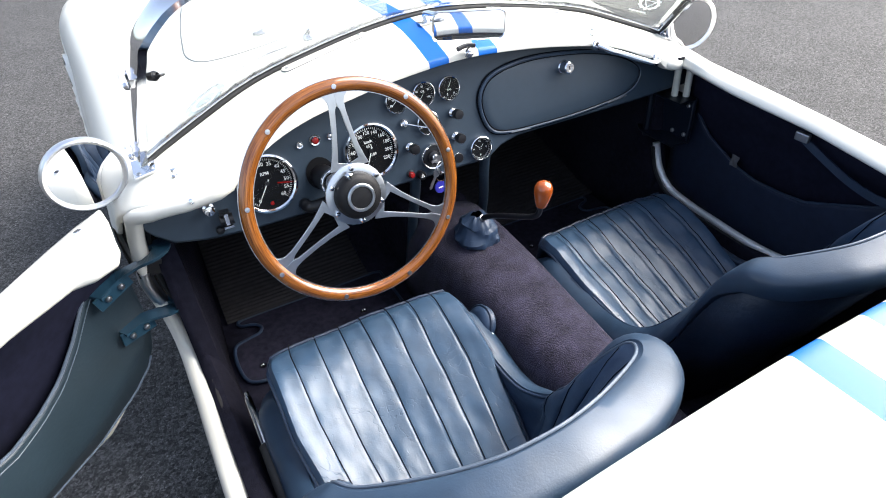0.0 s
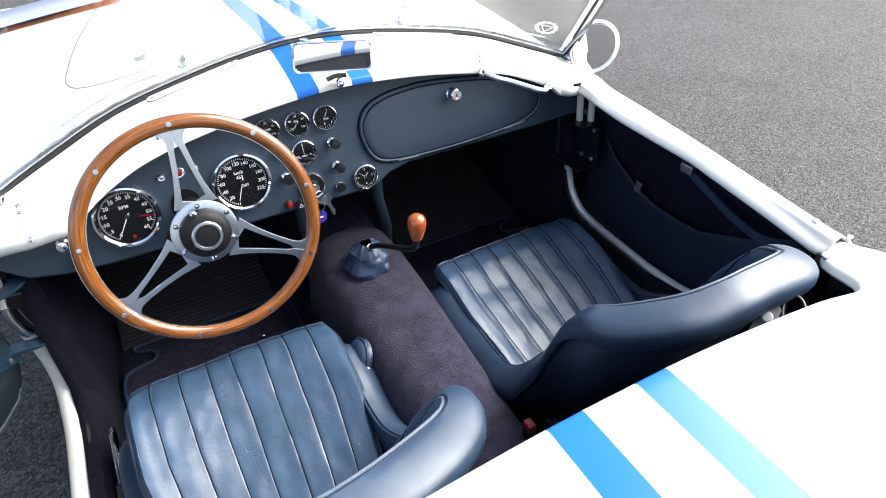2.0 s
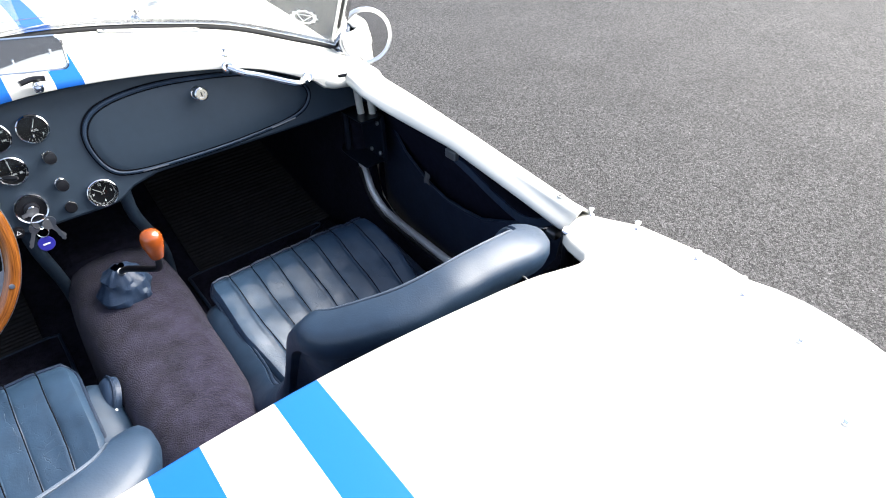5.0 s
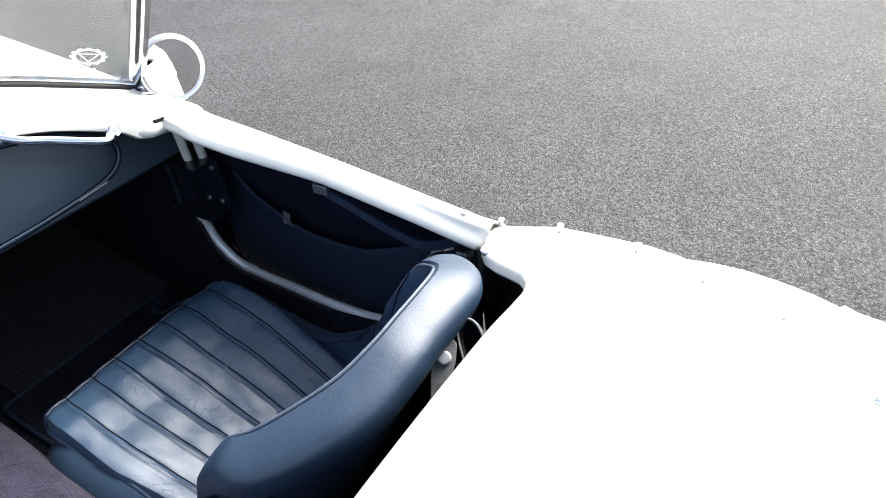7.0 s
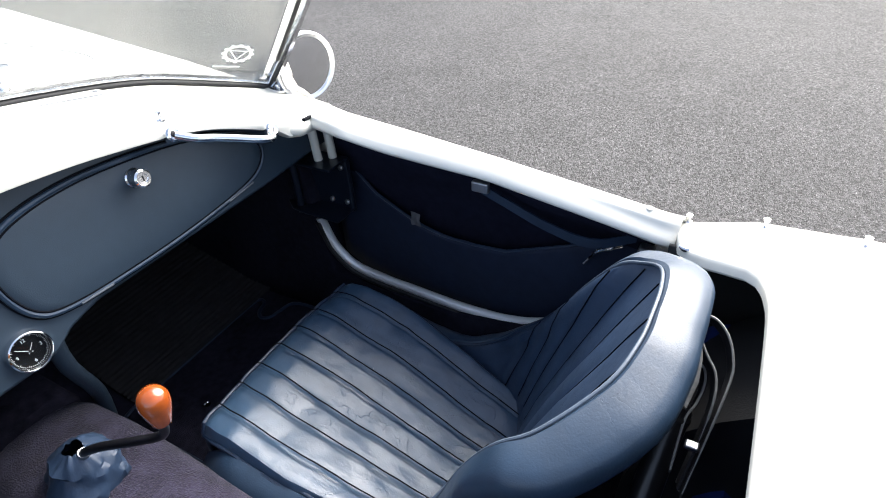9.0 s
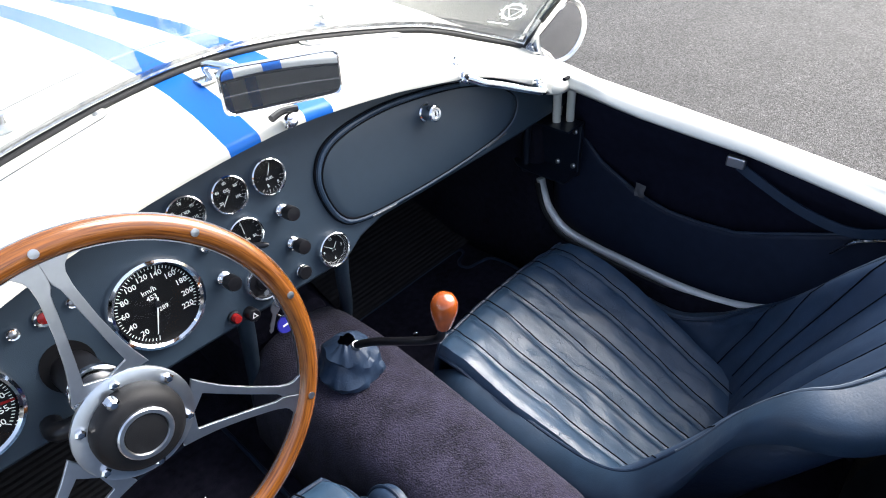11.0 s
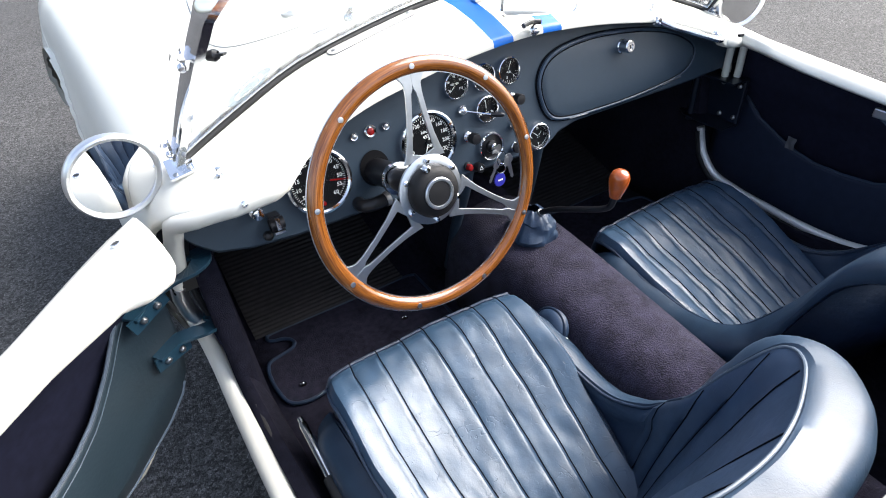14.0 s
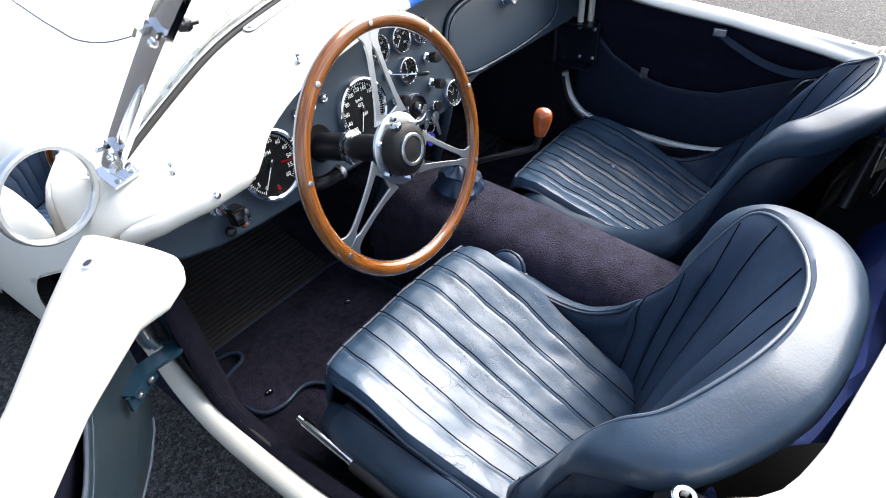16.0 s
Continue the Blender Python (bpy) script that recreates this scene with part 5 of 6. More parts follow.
# ---- seats ----
def make_seat(x0, y0, label, back_dy=0.0, back_dz=0.0, wing_l=(0.0, 0.0, 0.0), wing_r=(0.0, 0.0, 0.0), front_dz=0.0, broad=1.0):
    """A bucket seat; its local y runs forward from the front edge of the cushion. wing_l and wing_r spread the wings, bring them forward and raise the side below; broad widens the roll on top."""
    st = empty("bucket_seat", label, "car seat", "bucket seats", at=(x0, y0, 0))

    # cushion with flat lengthwise panels between sunk seams
    n_fl, qs = 8, (0, 0.035, 0.09, 0.2, 0.35, 0.5, 0.65, 0.8, 0.91, 0.965)
    per = len(qs)
    cuts = [-1 + 2 * k / n_fl + (0.03 * noise.noise((k * 3.1, x0 * 7, 0.5)) if 0 < k < n_fl else 0) for k in range(n_fl + 1)]
    lines = [(k, q) for k in range(n_fl) for q in qs] + [(n_fl - 1, 1.0)]
    ss = np.r_[-0.004, 0.0, 0.008, 0.02, np.linspace(0.04, 0.47, 48)]
    rows = []
    for s in ss:
        hw = np.interp(s, [0, 0.03, 0.06, 0.2, 0.47], [0.194, 0.205, 0.210, 0.209, 0.166])
        z0 = np.interp(s, [-0.004, 0, 0.008, 0.02, 0.04, 0.08, 0.2, 0.32, 0.47], [0.325, 0.352, 0.378, 0.394, 0.403, 0.402, 0.370, 0.325, 0.272]) + front_dz * np.interp(s, [0, 0.02, 0.12, 0.26], [0.6, 1, 1, 0])
        row = []
        for k, q in lines:
            u = cuts[k] + (cuts[k + 1] - cuts[k]) * q
            amp = 0.0019 + 0.0008 * noise.noise((k * 1.7, s * 5, x0))
            pil = 1 - 0.25 * abs(2 * q - 1) ** 2.5 - 0.75 * abs(2 * q - 1) ** 10
            edge = max(0, abs(u) - 0.93) / 0.07
            x = hw * u + 0.0025 * noise.noise((k * 5.0, s * 8, 7.0)) * (abs(u) < 0.98)
            wob = 0.005 * noise.noise((x * 9 + x0 * 31, s * 9, 1.0)) + 0.0022 * noise.noise((x * 34 + x0, s * 24, 4.0)) + 0.0010 * noise.noise((x * 90 + x0, s * 60, 9.0))
            dish = 0.006 * u * u + (0.010 * u * u - 0.014 * (1 - u * u)) * np.interp(s, [0, 0.15, 0.47], [0.0, 1, 1])
            z = z0 + amp * pil * np.interp(s, [0, 0.02], [0.3, 1]) + dish + wob - 0.022 * edge ** 2
            row.append((x, -s + 0.018 * (1 - u * u), z))
        rows.append(row)
    # underside skirt so that the cushion has a body
    sk = [(x * 1.0, y, z - 0.07) for x, y, z in rows[0]]
    rows = np.array([sk] + rows)
    f = grid(*rows.shape[:2])
    cushion = obj("cushion", rows.reshape(-1, 3), f, LEATHER, st, "worn fluted navy leather cushion")
    modify(cushion, thick=0.012, offset=1.0)
    cushion.modifiers["thickness"].use_even_offset = False
    seam = [rows[k][0] for k in range(len(rows) - 1, 3, -1)] + list(rows[4]) + [rows[k][-1] for k in range(4, len(rows))]
    tube("cushion_piping", smooth_path(np.array(seam)[::2], 90) + np.array((0, 0, 0.002)), 0.0036, LEATHER_DARK, st, "navy leather piping", 8)
    # stitched lines between the flutes
    for k in range(1, n_fl):
        line = rows[2:, k * per] + np.array((0, 0, 0.0124))
        tube("flute_seam", line, 0.0012, SEAM, st, "", 6)

    # wrap-round shell: foot line and rim line from the front of one side round the back to the other
    rim = [(0.206, -0.025, 0.345, 0.034), (0.206, -0.08, 0.366, 0.046), (0.202, -0.14, 0.356, 0.052), (0.198, -0.21, 0.342, 0.055), (0.201, -0.29, 0.342, 0.055), (0.214, -0.355, 0.368, 0.052), (0.219, -0.405, 0.417, 0.047),
           (0.207, -0.45, 0.470, 0.044), (0.193, -0.49, 0.537, 0.040), (0.187, -0.53, 0.612, 0.038), (0.185, -0.575, 0.678, 0.042), (0.166, -0.608, 0.702, 0.060), (0.105, -0.630, 0.728, 0.066), (0.05, -0.639, 0.740, 0.061), (0.0, -0.641, 0.743, 0.059)]
    foot = [(0.204, -0.025), (0.203, -0.08), (0.198, -0.14), (0.194, -0.21), (0.191, -0.27), (0.188, -0.32), (0.182, -0.355), (0.172, -0.385), (0.158, -0.41), (0.140, -0.43), (0.118, -0.44), (0.10, -0.447), (0.07, -0.452), (0.035, -0.455), (0.0, -0.456)]
    lift = [min(1.0, max(0.0, (c - 0.36) / 0.1)) for a, b, c, d in rim]
    rim = [(a, b + back_dy * k, c + back_dz * k, d * (broad if c > 0.66 else 1.0)) for (a, b, c, d), k in zip(rim, lift)]

    def spread(wing):
        return [(a + wing[0] * np.interp(c, [0.50, 0.60, 0.66, 0.70, 0.735], [0, 0.5, 1.0, 0.85, 0]), b + wing[1] * np.interp(c, [0.40, 0.47, 0.55, 0.67, 0.70, 0.735], [0, 0.5, 0.6, 1.0, 0.9, 0]), c + wing[2] * np.interp(b, [-0.44, -0.36, -0.10, -0.06, -0.02], [0, 1, 1, 0.6, 0]), d) for a, b, c, d in rim]

    N = 161
    top = smooth_path([(-a, b, c, d) for a, b, c, d in spread(wing_l)] + spread(wing_r)[-2::-1], N)
    low_line = smooth_path([(-a, b) for a, b in foot] + foot[-2::-1], N)
    t = np.gradient(top[:, :2], axis=0)
    t /= np.linalg.norm(t, axis=1)[:, None]
    out = np.c_[t[:, 1], -t[:, 0]]
    if out[N // 2][1] > 0:
        out = -out
    prof, pipes = [], []
    INNER_Q = (0, 0.15, 0.3, 0.45, 0.6, 0.72, 0.83, 0.92, 1.0)
    for k in range(N):
        p, (rx, ry, h, w), o = low_line[k], top[k], out[k]
        pleats = (k % 8) / 8.0
        deep = 0.008 * (1 - abs(2 * pleats - 1) ** 3) if 36 < k < N - 37 else 0.004
        row = []
        for q in INNER_Q:
            e = q ** 1.25
            wob = 0.005 * noise.noise((rx * 11, ry * 11 + x0, q * 3))
            bulge = (deep - 0.003 + wob) * math.sin(math.pi * min(1, q * 1.05))
            # the wings swell inward and stand a little above their piping
            wing = max(0.0, min(1.0, (h - 0.37) / 0.06)) * max(0.0, min(1.0, (0.715 - h) / 0.05))
            bulge += 0.013 * wing * math.exp(-((q - 0.86) / 0.13) ** 2)
            row.append((p[0] + (rx - p[0]) * e - o[0] * bulge, p[1] + (ry - p[1]) * e - o[1] * bulge, 0.27 + (h - 0.012 - 0.27) * q + 0.013 * wing * math.exp(-((q - 0.94) / 0.10) ** 2)))
        flat = 1.0 if h < 0.42 else max(0.0, (0.52 - h) / 0.10)
        low = h - np.interp(h, [0.35, 0.45, 0.55], [0.085, 0.075, 0.056])
        for d, z in ((0.005, h - 0.002), (w * 0.14, h + 0.002), (w * 0.32, h + 0.002 - flat * 0.003), (w * 0.52, h - flat * 0.007), (w * 0.72, h - 0.003 - flat * 0.012), (w * 0.90, h - 0.008 - flat * 0.017),
                     (w * 0.985, h - 0.017 - flat * 0.02), (w, h - 0.032 - flat * 0.02), (w * 0.93, low + 0.010), (w * 0.62, low)):
            wr = 0.0028 * noise.noise((rx * 14 + o[0] * d * 14, ry * 14 + x0 * 3, h * 9 + d * 12)) + 0.0006 * noise.noise((rx * 60, ry * 60 + x0, d * 30))
            row.append((rx + o[0] * (d + wr * 0.6), ry + o[1] * (d + wr * 0.6), z + wr))
        row.append((0.62 * rx + 0.38 * p[0] + o[0] * w * 0.25, 0.62 * ry + 0.38 * p[1] + o[1] * w * 0.25, low * 0.55 + 0.09))
        row.append((p[0] + o[0] * w * 0.30, p[1] + o[1] * w * 0.30, 0.205))
        prof.append(row)
        pipes.append((rx + o[0] * 0.002, ry + o[1] * 0.002, h - 0.002))
    prof = np.array(prof)
    nr, nc = prof.shape[:2]
    inner = obj("backrest", prof[:, :10].reshape(-1, 3), grid(nr, 10), LEATHER_BACK, st, "pleated dark navy leather inner back")
    roll = obj("bolster", prof[:, 9:19].reshape(-1, 3), grid(nr, 10), LEATHER_ROLL, st, "smooth padded navy leather bolster")
    shell = obj("shell", prof[:, 18:].reshape(-1, 3), grid(nr, nc - 18), LEATHER_DARK, st, "dark navy trimmed seat shell")
    modify(shell, thick=0.004, offset=0)
    for end in (0, -1):
        obj("bolster_end", list(prof[end]), [tuple(range(nc))], LEATHER_DARK, st, "", smooth=False)
    # upper piping takes a paler colour to imitate its gloss; sides stay navy
    high = [k for k in range(N) if pipes[k][2] > 0.50]
    tube("back_piping", pipes[high[0]:high[-1] + 1], 0.0023, PIPING, st, "pale worn leather piping", 8)
    tube("side_piping", pipes[:high[0] + 1], 0.0030, LEATHER_DARK, st, "navy leather piping", 8)
    tube("side_piping", pipes[high[-1]:], 0.0030, LEATHER_DARK, st, "navy leather piping", 8)
    # sunk seams of the pleated back
    for k in range(40, N - 36, 8):
        a = np.array((-out[k][0], -out[k][1], 0)) * 0.0006
        tube("back_seam", prof[k, 1:9] + a, 0.0011, SEAM, st, "", 6)
    # seat base
    base = [(0.20, -0.03), (0.205, -0.3), (0.16, -0.46), (-0.16, -0.46), (-0.205, -0.3), (-0.20, -0.03)]
    obj("seat_base", *prism_geo(base, 0.030, Matrix.Translation((0, 0, 0.195))), BLACK_MATT, st, "dark trimmed seat base", smooth=False)
    return st


seat_l = make_seat(-0.356, -0.145, "worn navy leather driver's bucket seat with fluted cushion", 0.036, -0.009, (0.012, 0.040, 0.0), (0.046, 0.034, 0.034), 0.020, 1.13)
seat_r = make_seat(0.345, -0.080, "worn navy leather passenger bucket seat with fluted cushion", wing_l=(0.0, 0.035, 0.026), wing_r=(-0.042, 0.004, 0.0))


# ---- gear lever, handbrake, tunnel fittings ----
def make_gear_lever():
    g = empty("gear_lever", "cranked black gear lever with amber wooden knob and leather gaiter", "gear lever")
    v, f = [], []
    n = 40
    prof = [(0.047, 0.430), (0.051, 0.436), (0.052, 0.446), (0.047, 0.454), (0.045, 0.460), (0.043, 0.468), (0.038, 0.474), (0.036, 0.480), (0.028, 0.486), (0.022, 0.492), (0.013, 0.498)]
    n = 64
    for k, (r, z) in enumerate(prof):
        for j in range(n):
            a = 2 * math.pi * j / n
            fold = 0.16 * noise.noise((1.6 * math.cos(a), 1.6 * math.sin(a), k * 0.30)) + 0.10 * abs(noise.noise((3.5 * math.cos(a), 3.5 * math.sin(a), k * 0.42 + 5)))
            w = 1 + fold * 1.3
            v.append((-0.002 + r * w * math.cos(a), -0.043 + r * w * 1.05 * math.sin(a), z + 0.006 * noise.noise((2 * math.cos(a), 2 * math.sin(a), k * 0.5 + 9))))
    f = grid(len(prof), n, close_u=True)
    obj("gaiter", v, f, LEATHER_BACK, g, "crumpled navy leather gaiter")
    pts = smooth_path([(-0.002, -0.052, 0.475), (0.0, -0.064, 0.497), (0.012, -0.10, 0.520), (0.032, -0.155, 0.542), (0.046, -0.190, 0.556), (0.052, -0.206, 0.570), (0.053, -0.212, 0.60)], 26)
    tube("lever", pts, 0.0065, BLACK, g, "black cranked lever", 12)
    tube("gaiter_clamp", [(-0.002, -0.058, 0.486), (0.001, -0.066, 0.499)], [0.010, 0.008], STEEL, g, "steel gaiter clamp", 16)
    ax = Vector((0.02, -0.10, 1)).normalized()
    lathe("knob", [(0.008, -0.030), (0.012, -0.028), (0.0165, -0.010), (0.0195, 0.006), (0.0190, 0.018), (0.0150, 0.026), (0.008, 0.030), (0.001, 0.031)], KNOB_WOOD, g, "polished amber wooden knob", 28, basis((0.054, -0.214, 0.622), ax))


make_gear_lever()


def make_handbrake():
    g = empty("handbrake", "chrome fly-off handbrake lever with black grip beside the seat", "handbrake")
    a, b = Vector((-0.612, -0.138, 0.330)), Vector((-0.611, -0.262, 0.304))
    d = (b - a).normalized()
    tube("release_button", [a, a + d * 0.012], 0.0055, CHROME, g, "chrome release button", 14)
    tube("lever_tube", [a + d * 0.012, a + d * 0.016, b], [0.0075, 0.0085, 0.0085], CHROME, g, "chrome lever", 16)
    tube("grip", smooth_path([b, b + d * 0.08, b + d * 0.2 + Vector((0, 0, -0.02)), b + d * 0.26 + Vector((0, 0, -0.04))], 10), 0.013, RUBBER, g, "black gaiter", 16)


make_handbrake()


def make_tunnel_dome():
    g = empty("handbrake_cover", "navy leather half-round pad on the tunnel side", "pad")
    m = basis((-0.119, -0.246, 0.366), (-1, 0, 0.55), (0, 1, 0))
    lathe("pad", [(0.040, -0.01), (0.040, 0.004), (0.035, 0.011), (0.022, 0.016), (0.001, 0.018)], LEATHER_BACK, g, "", 32, m)
    tube("pad_piping", [m @ Vector((0.0405 * math.cos(a), 0.0405 * math.sin(a), 0.003)) for a in np.linspace(0, 2 * math.pi, 36, endpoint=False)], 0.003, LEATHER_DARK, g, "", 8, True)
    lathe("stud", [(0.0035, -0.004), (0.0035, 0.003), (0.001, 0.0045)], STRIP, g, "bright stud", 12, m @ Matrix.Translation((-0.044, -0.006, 0.002)))


make_tunnel_dome()


# ---- floor mats ----
def ribbed_mat(x0, x1, name_label):
    g = empty("rubber_mat", name_label, "floor mat", "ribbed rubber mats")
    ys = np.linspace(0.235, 0.66, 34 * 4 + 1)
    rows = []
    for k, y in enumerate(ys):
        z = np.interp(y, [0.2, 0.30, 0.55, 0.80], [0.195, 0.21, 0.30, 0.42]) + 0.008 + (0.0045 if k % 4 in (1, 2) else 0)
        rows.append([(x, y, z) for x in (x0, x1)])
    sheet("ribs", rows, MAT_RUBBER, g, "black ribbed rubber", 0.004, smooth=False)


ribbed_mat(-0.60, -0.20, "black ribbed rubber mat on the driver's footwell")
ribbed_mat(0.20, 0.62, "black ribbed rubber mat on the passenger footwell")


def carpet_mat(s):
    g = empty("carpet_mat", "dark plum carpet mat with bound edge", "floor mat", "carpet mats")
    ctrl = [(-0.60, 0.02), (-0.61, 0.09), (-0.60, 0.145), (-0.565, 0.158), (-0.535, 0.165), (-0.525, 0.185), (-0.54, 0.205), (-0.57, 0.215), (-0.57, 0.236), (-0.50, 0.240), (-0.3, 0.238), (-0.18, 0.236), (-0.165, 0.20), (-0.165, 0.0), (-0.17, -0.2), (-0.3, -0.22), (-0.45, -0.22), (-0.47, -0.05), (-0.50, 0.0), (-0.56, -0.002)]
    loop = [(-s * x, y) for x, y in smooth_path(ctrl, 90, closed=True)]
    obj("mat", *prism_geo(loop, 0.007, Matrix.Translation((0, 0, 0.196))), CARPET_DARK, g, "dark plum carpet", smooth=False)
    tube("binding", [(x, y, 0.203) for x, y in loop], 0.0045, LEATHER_DARK, g, "leather-bound edge", 8, True)
    for x, y in ((-0.557, 0.045), (-0.27, 0.10)):
        lathe("stud", [(0.008, 0), (0.008, 0.003), (0.005, 0.004), (0.004, 0.002), (0.001, 0.002)], CHROME, g, "chrome fixing stud", 16, Matrix.Translation((-s * x, y, 0.204)))


carpet_mat(-1)
carpet_mat(1)


# ---- mirrors ----
def wing_mirror(s):
    g = new("wing_mirror")
    g.parent = car
    g["label"] = "round chrome wing mirror"
    c = Vector((-0.739, 0.072, 0.779)) if s < 0 else Vector((0.698, 0.040, 0.792))
    nrm = Vector((0.17, -0.98, -0.06)) if s < 0 else Vector((-0.28, -0.96, 0.0))
    m = basis(c, nrm)
    r0 = 0.0675 if s > 0 else 0.0700
    lathe("mirror_shell", [(r0 - 0.010, 0.003), (r0 - 0.009, 0.0062), (r0 - 0.004, 0.0080), (r0 - 0.0012, 0.0060), (r0, 0.001), (r0, -0.002), (r0 - 0.002, -0.010), (0.055, -0.030), (0.030, -0.046), (0.001, -0.050)], POST, g, "satin chrome mirror shell", 44, m)
    lathe("mirror_glass", [(0.0615, 0.0), (0.0615, 0.0026), (0.048, 0.0039), (0.036, 0.0048), (0.024, 0.0054), (0.012, 0.0058), (0.001, 0.0059)], MIRROR, g, "round convex mirror glass", 48, m)
    foot = Vector((c.x - s * 0.05, c.y + 0.05, 0))
    foot.z = surface_z(FRONT, foot.x, foot.y)
    back = c - nrm.normalized() * 0.03
    tube("stem", smooth_path([back, (back + foot) / 2 + Vector((0, 0.015, -0.01)), foot], 12), 0.007, CHROME, g, "chrome stem", 12)
    lathe("stem_base", [(0.018, -0.002), (0.018, 0.003), (0.008, 0.008)], CHROME, g, "", 20, Matrix.Translation(foot))


wing_mirror(-1)
wing_mirror(1)


def rear_view_mirror():
    g = new("rear_view_mirror")
    g.parent = car
    g["label"] = "rectangular chrome-framed rear-view mirror on a stalk"
    m = basis((-0.0126, -0.0415, 0.934), (-0.215, -0.97, 0.066), (1, 0, -0.085))
    def rr(w, h, r, n=8):
        out = []
        for cx, cy, a0 in ((w - r, h - r, 0), (-w + r, h - r, 90), (-w + r, -h + r, 180), (w - r, -h + r, 270)):
            out += [(cx + r * math.cos(radians(a0 + 90 * k / n)), cy + r * math.sin(radians(a0 + 90 * k / n))) for k in range(n + 1)]
        return out
    v, f = [], []
    L = [(0.0705, 0.0250, 0.001), (0.0722, 0.0268, 0.0030), (0.0740, 0.0285, -0.001), (0.072, 0.027, -0.008), (0.064, 0.019, -0.013)]
    for w, h, z in L:
        v += [m @ Vector((x, y, z)) for x, y in rr(w, h, min(0.011, h * 0.5))]
    nn = 36
    f = grid(5, nn, close_u=True) + [tuple(4 * nn + k for k in range(nn))]
    obj("mirror_case", v, f, CHROME, g, "chrome mirror case")
    obj("mirror_glass", *prism_geo(rr(0.0708, 0.0253, 0.010), 0.0012, m), GREY_MIRROR, g, "mirror glass", smooth=False)
    b = Vector((-0.020, 0.125, surface_z(FRONT, 0.02, 0.125)))
    tube("stalk", smooth_path([m @ Vector((0, 0, -0.012)), m @ Vector((-0.005, 0.0, -0.03)), b + Vector((0, 0, 0.02)), b], 12), 0.006, CHROME, g, "chrome stalk", 12)
    obj("stalk_base", *prism_geo([(-0.022, -0.012), (0.022, -0.012), (0.022, 0.012), (-0.022, 0.012)], 0.003, Matrix.Translation(b + Vector((0, 0, 0.0)))), CHROME, g, "chrome base plate", smooth=False)
    lathe("knurled_knob", [(0.009, -0.004), (0.009, 0.006), (0.006, 0.010), (0.001, 0.011)], CHROME, g, "chrome knob", 20, basis((0.004, -0.008, 0.868), (0, -0.8, 0.6)))
    tube("clamp_bar", smooth_path([(-0.020, -0.006, 0.880), (0.0, -0.002, 0.882), (0.020, -0.006, 0.880)], 8), 0.005, BLACK, g, "black clamp bar", 8)


rear_view_mirror()


# ---- fittings on the body ----
def stud(x, y, z=None, table=FRONT):
    z = surface_z(table, x, y) if z is None else z
    lathe("tonneau_stud", [(0.0065, -0.001), (0.006, 0.002), (0.0028, 0.003), (0.0028, 0.009), (0.0046, 0.011), (0.0046, 0.014), (0.001, 0.015)], CHROME, car, "small chrome tonneau stud", 14, Matrix.Translation((x, y, z)))


for sx, sy in ((-0.600, 0.010), (-0.347, 0.012), (0.341, 0.012), (0.637, 0.066)):
    stud(sx, sy)
for sx, sy in ((0.642, -0.714), (0.627, -0.813), (0.602, -0.926), (0.561, -1.013), (0.52, -1.10), (0.43, -1.18), (0.33, -1.24)):
    stud(sx, sy, None, REAR)
    stud(-sx + 0.036 * sy, sy, surface_z(REAR, sx, sy), REAR)


def make_grab_handle():
    g = new("grab_handle")
    g.parent = car
    g["label"] = "chrome passenger grab handle"
    a, b = Vector((0.328, -0.024, 0.826)), Vector((0.478, -0.066, 0.776))
    mid = [a + Vector((0, -0.004, 0)), a + Vector((0.022, -0.022, -0.012)), a + Vector((0.05, -0.033, -0.022)), b + Vector((-0.04, -0.030, 0.006)), b + Vector((-0.018, -0.016, 0.004)), b]
    tube("bar", smooth_path(mid, 30), 0.0065, CHROME, g, "polished chrome bar", 12)
    for q in (a, b):
        lathe("eye", [(0.011, -0.008), (0.0115, 0.002), (0.009, 0.005), (0.005, 0.004), (0.004, 0.002)], CHROME, g, "", 20, basis(q, (0, -0.85, 0.5)))
        lathe("bolt", [(0.0042, 0.001), (0.0042, 0.0045), (0.001, 0.005)], BLACK, g, "", 12, basis(q, (0, -0.85, 0.5)))


make_grab_handle()
tube("door_shut_gap", [(x, front_edge(x) - 0.013, surface_z(FRONT, x, front_edge(x)) - 0.004) for x in np.linspace(0.552, 0.578, 8)], 0.0035, SEAM, car, "dark gap between scuttle and door", 8)
lathe("dash_bolt", [(0.008, -0.006), (0.008, 0.002), (0.0055, 0.003), (0.0055, 0.008), (0.004, 0.010), (0.001, 0.0105)], CHROME, car, "chrome bolt under the scuttle lip", 16, basis((-0.589, -0.060, 0.744), (0, -0.9, 0.3)))


